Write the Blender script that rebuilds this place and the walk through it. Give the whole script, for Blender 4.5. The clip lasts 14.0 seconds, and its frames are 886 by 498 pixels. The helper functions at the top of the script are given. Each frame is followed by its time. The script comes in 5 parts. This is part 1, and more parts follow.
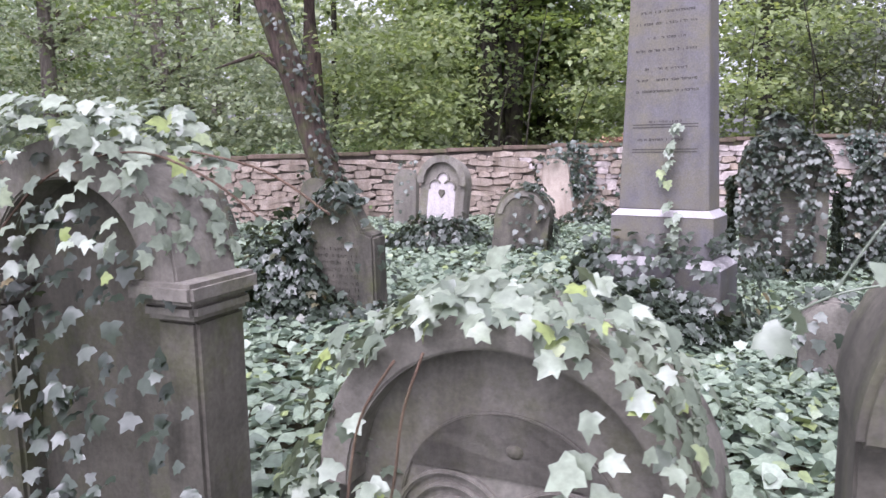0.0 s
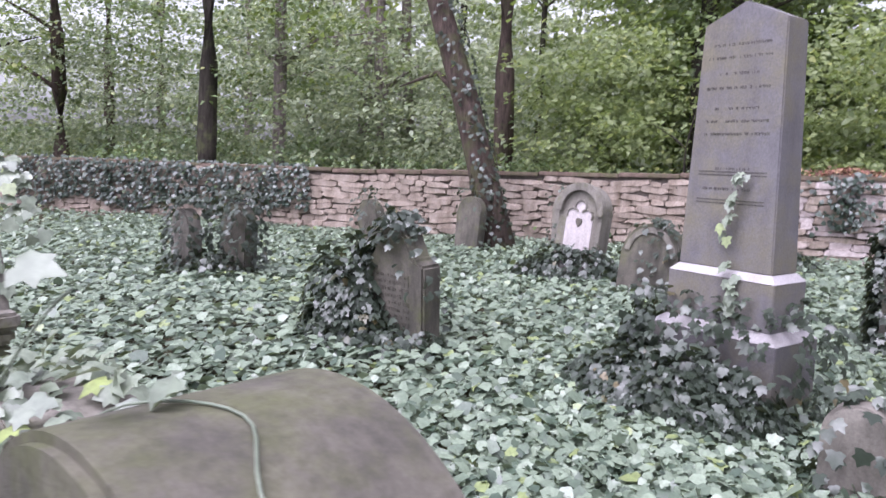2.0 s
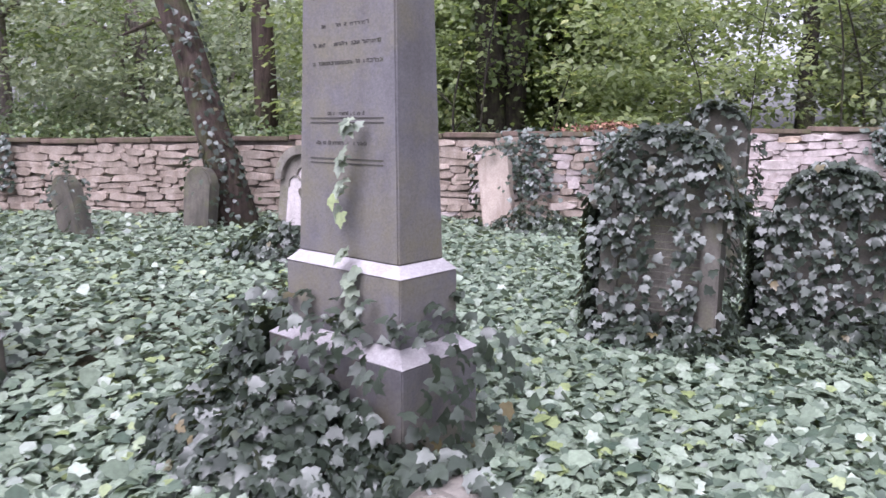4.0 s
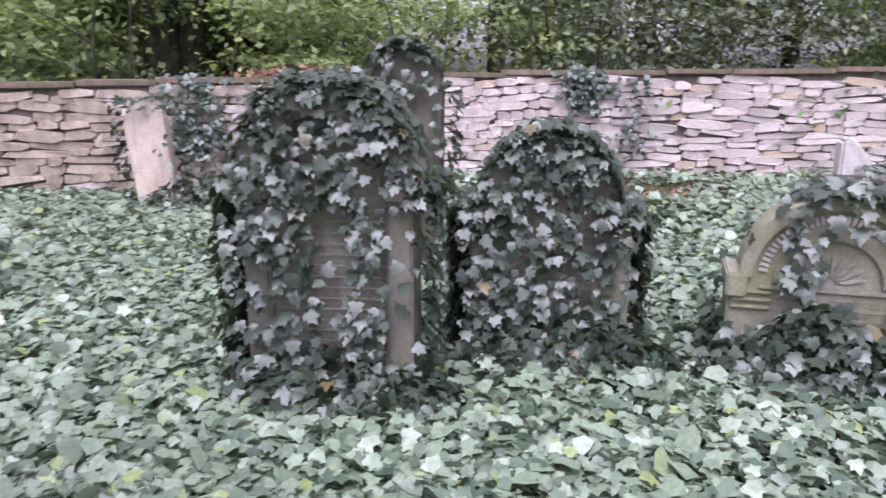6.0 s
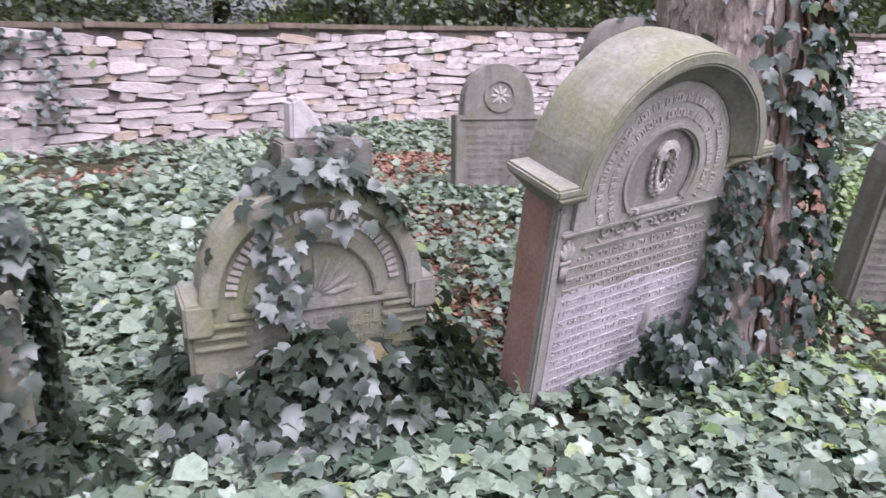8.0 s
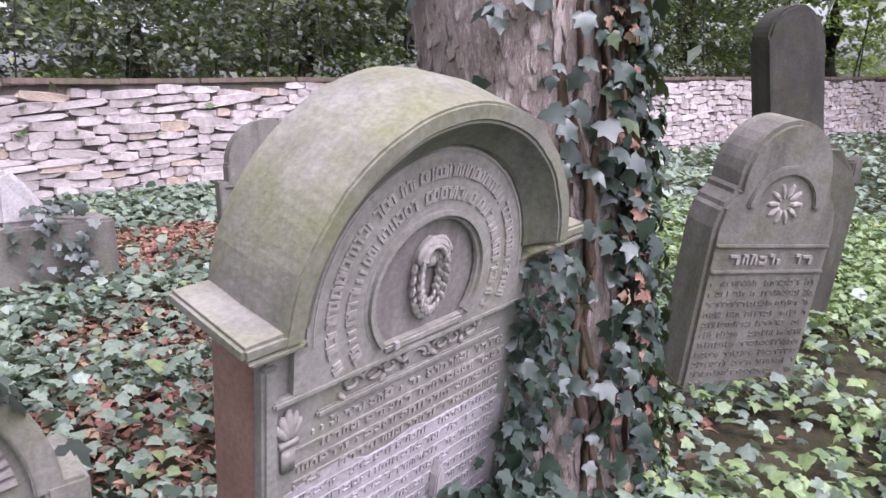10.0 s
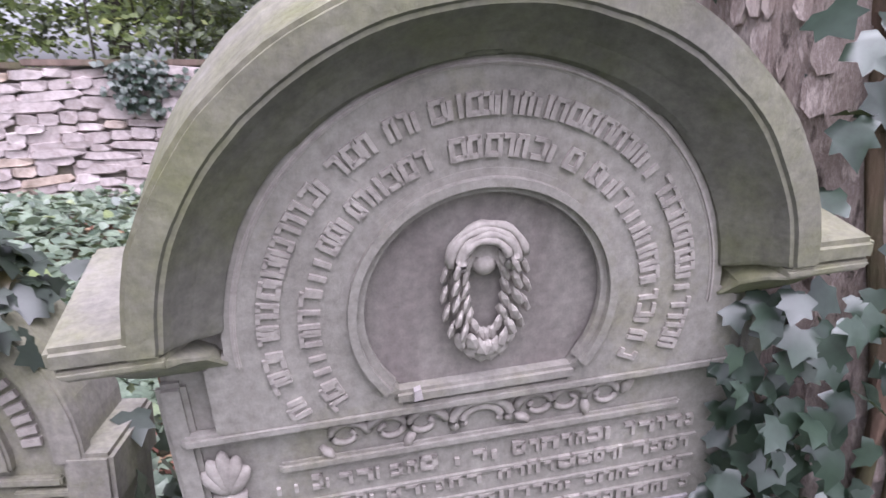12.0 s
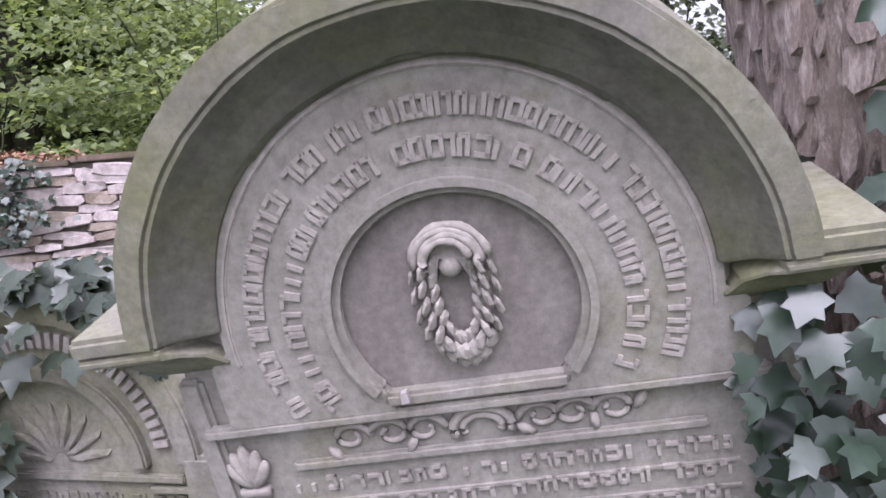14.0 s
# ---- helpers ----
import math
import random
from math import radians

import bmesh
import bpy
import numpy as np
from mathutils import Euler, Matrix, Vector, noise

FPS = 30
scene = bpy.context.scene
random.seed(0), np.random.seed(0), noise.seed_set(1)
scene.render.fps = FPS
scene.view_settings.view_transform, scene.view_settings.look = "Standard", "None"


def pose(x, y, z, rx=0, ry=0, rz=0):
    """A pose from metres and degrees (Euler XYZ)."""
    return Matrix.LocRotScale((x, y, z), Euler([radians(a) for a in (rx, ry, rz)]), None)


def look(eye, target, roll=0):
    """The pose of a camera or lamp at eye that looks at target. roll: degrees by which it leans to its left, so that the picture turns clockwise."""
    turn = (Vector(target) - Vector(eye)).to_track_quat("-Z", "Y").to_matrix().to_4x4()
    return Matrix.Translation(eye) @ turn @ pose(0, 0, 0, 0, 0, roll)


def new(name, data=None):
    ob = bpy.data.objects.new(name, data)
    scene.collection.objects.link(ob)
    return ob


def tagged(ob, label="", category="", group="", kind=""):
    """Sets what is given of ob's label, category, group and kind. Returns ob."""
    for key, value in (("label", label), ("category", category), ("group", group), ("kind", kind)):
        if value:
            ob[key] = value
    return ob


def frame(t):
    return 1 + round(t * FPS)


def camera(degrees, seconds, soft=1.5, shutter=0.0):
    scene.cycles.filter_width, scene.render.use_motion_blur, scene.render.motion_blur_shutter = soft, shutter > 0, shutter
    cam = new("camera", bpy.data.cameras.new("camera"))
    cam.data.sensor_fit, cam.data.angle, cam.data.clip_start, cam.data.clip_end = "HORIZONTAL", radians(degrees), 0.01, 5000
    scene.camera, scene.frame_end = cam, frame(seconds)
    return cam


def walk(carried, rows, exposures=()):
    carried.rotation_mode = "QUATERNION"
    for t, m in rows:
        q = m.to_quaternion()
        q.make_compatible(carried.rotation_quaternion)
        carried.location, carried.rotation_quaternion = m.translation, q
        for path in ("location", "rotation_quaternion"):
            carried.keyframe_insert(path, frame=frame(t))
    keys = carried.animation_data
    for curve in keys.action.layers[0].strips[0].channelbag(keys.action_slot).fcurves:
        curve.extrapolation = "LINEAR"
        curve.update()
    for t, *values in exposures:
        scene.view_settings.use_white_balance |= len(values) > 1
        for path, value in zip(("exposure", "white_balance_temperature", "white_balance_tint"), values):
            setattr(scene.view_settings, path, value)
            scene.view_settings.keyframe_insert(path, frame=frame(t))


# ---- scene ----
cam = camera(61.9, 14.0, shutter=0.2)
PATH = [
    (0, (0.524, -0.696, 1.42), (0.269, 1.269, 1.147), -0.9),
    (0.5, (0.853, -0.674, 1.488), (0.422, 1.262, 1.227), -0.9),
    (0.7, (0.993, -0.647, 1.515), (0.479, 1.273, 1.294), 2.6),
    (1, (1.19, -0.497, 1.557), (0.562, 1.396, 1.396), 0.5),
    (1.5, (1.586, -0.363, 1.61), (0.782, 1.458, 1.417), 3.4),
    (2, (1.884, -0.143, 1.605), (1.012, 1.639, 1.355), 1.8),
    (2.2, (1.988, -0.032, 1.623), (1.081, 1.723, 1.31), 0.7),
    (4.3, (2.646, 2.105, 1.519), (2.215, 4.033, 1.208), 0.4),
    (4.5, (2.646, 2.294, 1.527), (2.213, 4.224, 1.232), 0.5),
    (5, (2.64, 2.799, 1.538), (2.473, 4.763, 1.201), 1.0),
    (5.2, (2.659, 2.978, 1.549), (2.612, 4.944, 1.187), 0.7),
    (5.5, (2.746, 3.198, 1.549), (2.801, 5.159, 1.158), 0.3),
    (6, (2.929, 3.544, 1.548), (3.216, 5.467, 1.079), 0.1),
    (6.3, (2.992, 3.713, 1.548), (3.519, 5.588, 1.092), -1.2),
    (6.5, (3.077, 3.831, 1.54), (3.715, 5.66, 1.041), -2.1),
    (7, (3.337, 4.05, 1.575), (4.199, 5.791, 1.102), -1.9),
    (7.3, (3.448, 4.123, 1.593), (4.486, 5.773, 1.147), -0.1),
    (7.5, (3.514, 4.217, 1.567), (4.698, 5.767, 1.127), 1.0),
    (8, (3.644, 4.618, 1.488), (5.095, 5.877, 0.931), 0.9),
    (8.5, (3.748, 4.818, 1.525), (5.406, 5.78, 0.953), 3.6),
    (9, (4.048, 4.924, 1.505), (5.839, 5.675, 1.027), 4.0),
    (9.2, (4.168, 4.958, 1.506), (5.961, 5.713, 1.039), 2.9),
    (11.3, (5.414, 4.912, 1.362), (6.791, 6.284, 0.896), 1.2),
    (11.5, (5.502, 4.946, 1.341), (6.759, 6.417, 0.837), 2.5),
    (12, (5.682, 4.912, 1.321), (6.577, 6.643, 0.872), -0.4),
    (12.5, (5.815, 4.814, 1.276), (6.448, 6.678, 0.92), -0.1),
    (13, (5.944, 4.811, 1.162), (6.438, 6.732, 0.906), -0.3),
    (13.5, (5.992, 4.848, 1.132), (6.397, 6.797, 0.941), -0.5),
    (14, (6.032, 4.76, 1.24), (6.317, 6.72, 0.96), -5.6),
]
walk(cam, [(t, look(eye, target, roll)) for t, eye, target, roll in PATH], [(0, 1.24, 5850, 28), (0.7, 1.22, 5850, 28), (1.2, 1.16, 5850, 28), (14, 1.16, 5850, 28)])

# ---- light: an overcast sky, softly from above ----
world = bpy.data.worlds.new("overcast_sky")
scene.world = world
world.use_nodes = True
wn = world.node_tree
sky = wn.nodes.new("ShaderNodeTexSky")
sky.sky_type, sky.sun_disc = "NISHITA", False
sky.sun_elevation, sky.sun_rotation = radians(62), radians(195)
sky.air_density, sky.dust_density, sky.ozone_density = 1.0, 4.0, 1.0
veil = wn.nodes.new("ShaderNodeHueSaturation")
veil.inputs["Saturation"].default_value = 0.12
wn.nodes["Background"].inputs["Strength"].default_value = 0.15
wn.links.new(sky.outputs["Color"], veil.inputs["Color"])
wn.links.new(veil.outputs["Color"], wn.nodes["Background"].inputs["Color"])
sun = new("sun", bpy.data.lights.new("sun", "SUN"))
sun.data.energy, sun.data.angle, sun.data.color = 1.5, radians(60), (1.0, 0.98, 0.96)
sun.matrix_world = look((-4.1, -15.4, 30), (0, 0, 0))

# ---- materials ----
def mat(name, rough=0.8, metal=0.0, spec=0.5):
    m = bpy.data.materials.new(name)
    m.use_nodes = True
    b = m.node_tree.nodes["Principled BSDF"]
    b.inputs["Roughness"].default_value = rough
    b.inputs["Metallic"].default_value = metal
    b.inputs["Specular IOR Level"].default_value = spec
    return m, m.node_tree, b


def ramp(nt, fac, stops):
    r = nt.nodes.new("ShaderNodeValToRGB")
    el = r.color_ramp.elements
    while len(el) < len(stops):
        el.new(0.5)
    for e, (p, c) in zip(el, stops):
        e.position, e.color = p, (*c, 1)
    nt.links.new(fac, r.inputs["Fac"])
    return r.outputs["Color"]


def noise_tex(nt, scale, detail=6.0, rough=0.6, coord="Object", stretch=None):
    c = nt.nodes.new("ShaderNodeTexCoord")
    n = nt.nodes.new("ShaderNodeTexNoise")
    n.inputs["Scale"].default_value, n.inputs["Detail"].default_value, n.inputs["Roughness"].default_value = scale, detail, rough
    out = c.outputs[coord]
    if stretch:
        mp = nt.nodes.new("ShaderNodeMapping")
        mp.inputs["Scale"].default_value = stretch
        nt.links.new(out, mp.inputs["Vector"])
        out = mp.outputs["Vector"]
    nt.links.new(out, n.inputs["Vector"])
    return n.outputs["Fac"]


def mix(nt, fac, a, b, kind="MIX"):
    m = nt.nodes.new("ShaderNodeMix")
    m.data_type, m.blend_type = "RGBA", kind
    for value, slot in ((fac, 0), (a, 6), (b, 7)):
        if hasattr(value, "is_linked"):
            nt.links.new(value, m.inputs[slot])
        elif slot == 0:
            m.inputs[0].default_value = value
        else:
            m.inputs[slot].default_value = (*value, 1)
    return m.outputs[2]


def bump(nt, b, height, strength=0.4, distance=0.01):
    n = nt.nodes.new("ShaderNodeBump")
    n.inputs["Strength"].default_value, n.inputs["Distance"].default_value = strength, distance
    nt.links.new(height, n.inputs["Height"])
    nt.links.new(n.outputs["Normal"], b.inputs["Normal"])


def stone_mat(name, dark, light, stain, moss=(0.10, 0.11, 0.04), moss_at=0.6, rough=0.85, grain=60.0):
    """Weathered carved stone: broad stains, moss in patches, fine grain."""
    m, nt, b = mat(name, rough, 0.0, 0.3)
    base = ramp(nt, noise_tex(nt, 5.0, 8.0, 0.65), [(0.3, dark), (0.7, light)])
    streak = ramp(nt, noise_tex(nt, 7.0, 5.0, 0.6, "Object", (1.0, 1.0, 0.22)), [(0.45, (0, 0, 0)), (0.75, (1, 1, 1))])
    base = mix(nt, streak, base, stain)
    green = ramp(nt, noise_tex(nt, 2.6, 7.0, 0.7), [(moss_at - 0.08, (0, 0, 0)), (moss_at + 0.14, (1, 1, 1))])
    base = mix(nt, green, base, moss)
    fleck = ramp(nt, noise_tex(nt, grain, 3.0, 0.7), [(0.3, (0.72, 0.72, 0.72)), (0.7, (1.15, 1.15, 1.15))])
    base = mix(nt, 0.8, base, fleck, "MULTIPLY")
    nt.links.new(base, b.inputs["Base Color"])
    bump(nt, b, noise_tex(nt, grain * 1.2, 8.0, 0.7), 0.5, 0.004)
    return m


def leaf_mat(name, dark, light, old, rough=0.38, old_at=0.95, through_light=0.25, spec=0.65):
    m, nt, b = mat(name, rough, 0.0, spec)
    g = nt.nodes.new("ShaderNodeNewGeometry")
    col = ramp(nt, g.outputs["Random Per Island"], [(0.0, dark), (0.6, light), (old_at - 0.02, light), (old_at, old), (1.0, old)])
    spots = ramp(nt, noise_tex(nt, 45.0, 3.0, 0.6), [(0.35, (0.7, 0.7, 0.7)), (0.65, (1.2, 1.2, 1.2))])
    col = mix(nt, 0.7, col, spots, "MULTIPLY")
    nt.links.new(col, b.inputs["Base Color"])
    if through_light:
        t = nt.nodes.new("ShaderNodeBsdfTranslucent")
        nt.links.new(mix(nt, 0.35, col, (0.35, 0.45, 0.05)), t.inputs["Color"])
        s = nt.nodes.new("ShaderNodeMixShader")
        s.inputs[0].default_value = through_light
        nt.links.new(b.outputs[0], s.inputs[1])
        nt.links.new(t.outputs[0], s.inputs[2])
        nt.links.new(s.outputs[0], nt.nodes["Material Output"].inputs["Surface"])
    return m


M_GREY = stone_mat("sandstone_grey", (0.17, 0.155, 0.135), (0.27, 0.25, 0.22), (0.11, 0.10, 0.085), (0.13, 0.13, 0.065), 0.60)
M_MAIN = stone_mat("sandstone_main", (0.255, 0.237, 0.212), (0.365, 0.342, 0.308), (0.22, 0.20, 0.175), (0.21, 0.20, 0.12), 0.62)
M_ARCH = stone_mat("sandstone_arch", (0.22, 0.205, 0.18), (0.32, 0.30, 0.26), (0.15, 0.14, 0.115), (0.20, 0.20, 0.115), 0.49)
# darker copy of the arch stone, with soot and the hood's shade in it
M_SOFFIT_SHADED = stone_mat("sandstone_soffit_shaded", (0.135, 0.128, 0.108), (0.215, 0.205, 0.178), (0.10, 0.095, 0.08), (0.13, 0.135, 0.07), 0.55)
M_RED = stone_mat("sandstone_red", (0.25, 0.145, 0.11), (0.36, 0.23, 0.18), (0.26, 0.18, 0.14), (0.2, 0.18, 0.1), 0.7)
M_DARK = stone_mat("sandstone_dark", (0.085, 0.078, 0.066), (0.16, 0.145, 0.12), (0.05, 0.048, 0.04), (0.09, 0.10, 0.04), 0.58)
M_PALE = stone_mat("limestone_pale", (0.40, 0.33, 0.28), (0.52, 0.44, 0.38), (0.28, 0.22, 0.18), (0.3, 0.28, 0.2), 0.7)
M_WHITE = stone_mat("marble_white", (0.44, 0.40, 0.40), (0.58, 0.53, 0.53), (0.36, 0.32, 0.31), (0.36, 0.33, 0.3), 0.75)
M_OBELISK = stone_mat("granite_grey", (0.135, 0.128, 0.138), (0.19, 0.18, 0.19), (0.12, 0.112, 0.115), (0.175, 0.16, 0.12), 0.5, 0.6, 90.0)
M_PLINTH_TOP = stone_mat("plinth_ledge", (0.36, 0.34, 0.35), (0.46, 0.43, 0.45), (0.3, 0.28, 0.28), (0.3, 0.28, 0.24), 0.7, 0.7, 90.0)
M_CARVED = stone_mat("carved_ornament", (0.34, 0.308, 0.28), (0.46, 0.42, 0.385), (0.25, 0.22, 0.2), (0.26, 0.24, 0.17), 0.66)
M_FIELD = stone_mat("medallion_field", (0.205, 0.185, 0.168), (0.30, 0.272, 0.25), (0.16, 0.13, 0.125), (0.2, 0.175, 0.14), 0.66)
M_TEXT = stone_mat("whitened_sandstone", (0.40, 0.365, 0.375), (0.52, 0.475, 0.49), (0.34, 0.31, 0.31), (0.36, 0.34, 0.29), 0.7)
M_CUT = stone_mat("cut_lettering", (0.05, 0.046, 0.045), (0.09, 0.085, 0.08), (0.05, 0.045, 0.04))
M_BLACKENED = stone_mat("blackened_stone", (0.04, 0.036, 0.032), (0.085, 0.076, 0.066), (0.03, 0.028, 0.024), (0.06, 0.065, 0.03), 0.58)
M_RUBBLE_BED = stone_mat("wall_mortar", (0.10, 0.085, 0.075), (0.18, 0.155, 0.135), (0.07, 0.06, 0.05))
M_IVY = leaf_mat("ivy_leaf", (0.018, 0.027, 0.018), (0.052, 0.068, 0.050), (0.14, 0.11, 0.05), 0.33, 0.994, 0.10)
M_IVY_DARK = leaf_mat("ivy_leaf_dark", (0.012, 0.024, 0.016), (0.040, 0.062, 0.044), (0.09, 0.13, 0.05), 0.3, 0.985, 0.08, 0.6)
# pale copy of the ivy leaf: sky sheen put into the base colour
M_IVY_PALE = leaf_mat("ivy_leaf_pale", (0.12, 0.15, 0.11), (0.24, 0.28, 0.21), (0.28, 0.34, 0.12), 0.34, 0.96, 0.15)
M_COVER = leaf_mat("ground_ivy", (0.050, 0.080, 0.054), (0.215, 0.270, 0.195), (0.22, 0.27, 0.11), 0.34, 0.975, 0.12)
M_BRIGHT = leaf_mat("ground_herb", (0.11, 0.18, 0.07), (0.24, 0.33, 0.13), (0.32, 0.34, 0.12), 0.45, 0.96, 0.2)
M_DRY = leaf_mat("fallen_leaves", (0.12, 0.045, 0.035), (0.27, 0.12, 0.08), (0.36, 0.24, 0.14), 0.7, 0.8, 0.05)
M_WITHERED = leaf_mat("withered_leaf", (0.14, 0.06, 0.04), (0.32, 0.16, 0.11), (0.38, 0.25, 0.16), 0.7, 0.8, 0.05)
# brighter copy of the forest leaf: sunlight on the thicket put into its colour
M_SUN_TINT = leaf_mat("sun_tinted_leaf", (0.11, 0.155, 0.06), (0.29, 0.35, 0.155), (0.40, 0.43, 0.16), 0.45, 0.96, 0.5)
M_WOOD_LEAF = leaf_mat("forest_leaf", (0.055, 0.085, 0.035), (0.165, 0.23, 0.08), (0.32, 0.36, 0.10), 0.42, 0.96, 0.5)
# haze and bright sky behind the woods are put into this pale leaf colour
M_HAZE_TINT = leaf_mat("haze_tinted_leaf", (0.19, 0.24, 0.15), (0.40, 0.45, 0.30), (0.42, 0.46, 0.22), 0.45, 0.97, 0.4)
M_SHRUB = leaf_mat("shrub_leaf", (0.030, 0.036, 0.024), (0.095, 0.115, 0.065), (0.20, 0.22, 0.09), 0.5, 0.96, 0.2)
M_UNDER = leaf_mat("undergrowth_leaf", (0.06, 0.10, 0.05), (0.17, 0.24, 0.10), (0.27, 0.29, 0.09), 0.4, 0.96, 0.3)


def bark_mat(name, dark, light):
    m, nt, b = mat(name, 0.9, 0.0, 0.2)
    f = noise_tex(nt, 14.0, 8.0, 0.7, "Object", (1.0, 1.0, 0.18))
    col = mix(nt, ramp(nt, noise_tex(nt, 3.0, 4.0), [(0.5, (0, 0, 0)), (0.75, (1, 1, 1))]),
              ramp(nt, f, [(0.35, dark), (0.65, light)]), (0.10, 0.11, 0.05))
    nt.links.new(col, b.inputs["Base Color"])
    bump(nt, b, f, 1.0, 0.06)
    return m


M_BARK = bark_mat("bark_brown", (0.04, 0.03, 0.026), (0.125, 0.092, 0.078))
M_BARK_GREY = bark_mat("bark_grey", (0.11, 0.09, 0.085), (0.36, 0.31, 0.29))
M_BARK_DARK = bark_mat("bark_dark", (0.022, 0.019, 0.016), (0.06, 0.052, 0.042))
m_, nt_, b_ = mat("bark_flaky", 0.9, 0.0, 0.2)
crack_ = noise_tex(nt_, 22.0, 10.0, 0.75, "Object", (1.0, 1.0, 0.3))
plate_ = ramp(nt_, crack_, [(0.36, (0.12, 0.10, 0.09)), (0.46, (0.48, 0.42, 0.39)), (0.50, (0.32, 0.27, 0.25)), (0.60, (0.66, 0.60, 0.57))])
tone_ = ramp(nt_, noise_tex(nt_, 5.0, 6.0, 0.7), [(0.3, (0.75, 0.68, 0.62)), (0.7, (1.15, 1.1, 1.1))])
nt_.links.new(mix(nt_, 0.9, plate_, tone_, "MULTIPLY"), b_.inputs["Base Color"])
bump(nt_, b_, crack_, 0.9, 0.035)
M_BARK_FLAKY = m_
M_VINE = bark_mat("ivy_stem", (0.09, 0.06, 0.045), (0.24, 0.16, 0.12))

m_, nt_, b_ = mat("soil_and_litter", 0.95, 0.0, 0.2)
col_ = ramp(nt_, noise_tex(nt_, 9.0, 9.0, 0.7), [(0.3, (0.03, 0.026, 0.018)), (0.55, (0.07, 0.06, 0.035)), (0.75, (0.06, 0.075, 0.03))])
nt_.links.new(col_, b_.inputs["Base Color"])
bump(nt_, b_, noise_tex(nt_, 30.0, 8.0, 0.7), 0.8, 0.03)
M_SOIL = m_

m_, nt_, b_ = mat("wall_stone", 0.9, 0.0, 0.25)
oi_ = nt_.nodes.new("ShaderNodeObjectInfo")
ge_ = nt_.nodes.new("ShaderNodeNewGeometry")
add_ = nt_.nodes.new("ShaderNodeMath")
add_.operation = "ADD"
nt_.links.new(oi_.outputs["Random"], add_.inputs[0])
nt_.links.new(ge_.outputs["Random Per Island"], add_.inputs[1])
fr_ = nt_.nodes.new("ShaderNodeMath")
fr_.operation = "FRACT"
nt_.links.new(add_.outputs[0], fr_.inputs[0])
col_ = ramp(nt_, fr_.outputs[0], [(0.0, (0.41, 0.36, 0.355)), (0.5, (0.52, 0.46, 0.46)), (0.92, (0.60, 0.54, 0.54)), (0.96, (0.52, 0.42, 0.34)), (1.0, (0.44, 0.37, 0.33))])
dirt_ = ramp(nt_, noise_tex(nt_, 12.0, 7.0, 0.7), [(0.35, (0.6, 0.55, 0.5)), (0.65, (1.1, 1.08, 1.06))])
col_ = mix(nt_, 0.8, col_, dirt_, "MULTIPLY")
nt_.links.new(col_, b_.inputs["Base Color"])
bump(nt_, b_, noise_tex(nt_, 40.0, 8.0, 0.7), 0.7, 0.01)
M_WALL = m_
M_WALL_TAN = stone_mat("wall_stone_tan", (0.27, 0.215, 0.175), (0.43, 0.36, 0.31), (0.20, 0.155, 0.12), (0.2, 0.19, 0.12), 0.66, 0.9, 40.0)
M_COPING = stone_mat("coping_slab", (0.15, 0.105, 0.085), (0.24, 0.175, 0.145), (0.09, 0.07, 0.055), (0.10, 0.10, 0.05), 0.56)


# ---- building helpers ----
def part(name, bm, material, parent, label=""):
    me = bpy.data.meshes.new(name)
    bm.to_mesh(me)
    bm.free()
    me.materials.append(material)
    ob = new(name, me)
    ob.parent = parent
    if label:
        ob["label"] = label
    return ob


def thing(name, m, label, category, group="", kind=""):
    ob = new(name)
    ob.matrix_world = m
    return tagged(ob, label, category, group, kind)


def smooth(ob):
    for p in ob.data.polygons:
        p.use_smooth = True
    return ob


def slab(outline, y0, y1, bevel=0.012, rough=0.0):
    """A plate with the outline (x, z), from depth y0 (front) to y1 (back)."""
    bm = bmesh.new()
    front = [bm.verts.new((x, y0, z)) for x, z in outline]
    back = [bm.verts.new((x, y1, z)) for x, z in outline]
    bm.faces.new(front)
    bm.faces.new(back[::-1])
    n = len(outline)
    for i in range(n):
        j = (i + 1) % n
        bm.faces.new((front[j], front[i], back[i], back[j]))
    bmesh.ops.recalc_face_normals(bm, faces=bm.faces)
    if bevel:
        edges = [e for e in bm.edges if e.calc_face_angle(0) > 0.5]
        bmesh.ops.bevel(bm, geom=edges, offset=bevel, segments=2, affect="EDGES", clamp_overlap=True)
    if rough:
        for v in bm.verts:
            v.co += noise.noise_vector(v.co * 7.0) * rough
    return bm


def block(x0, x1, y0, y1, z0, z1, bevel=0.01, rough=0.0):
    return slab([(x0, z0), (x1, z0), (x1, z1), (x0, z1)], y0, y1, bevel, rough)


def arc(cx, cz, r, a0, a1, n=20, rz=None):
    rz = rz or r
    return [(cx + r * math.cos(radians(a0 + (a1 - a0) * i / n)), cz + rz * math.sin(radians(a0 + (a1 - a0) * i / n))) for i in range(n + 1)]


def arched(w, shoulder, r, rise=None, z0=-0.12, n=20):
    """A gravestone's outline: straight sides, shoulders, and a round head."""
    h = w / 2
    return [(-h, z0), (h, z0), (h, shoulder)] + arc(0, shoulder, r, 0, 180, n, rise) + [(-h, shoulder)]


def ring_band(cx, cz, r0, r1, a0, a1, y0, y1, n=24):
    """An arched moulding between the radii r0 and r1."""
    return slab(arc(cx, cz, r1, a0, a1, n) + arc(cx, cz, r0, a1, a0, n), y0, y1, 0.006)


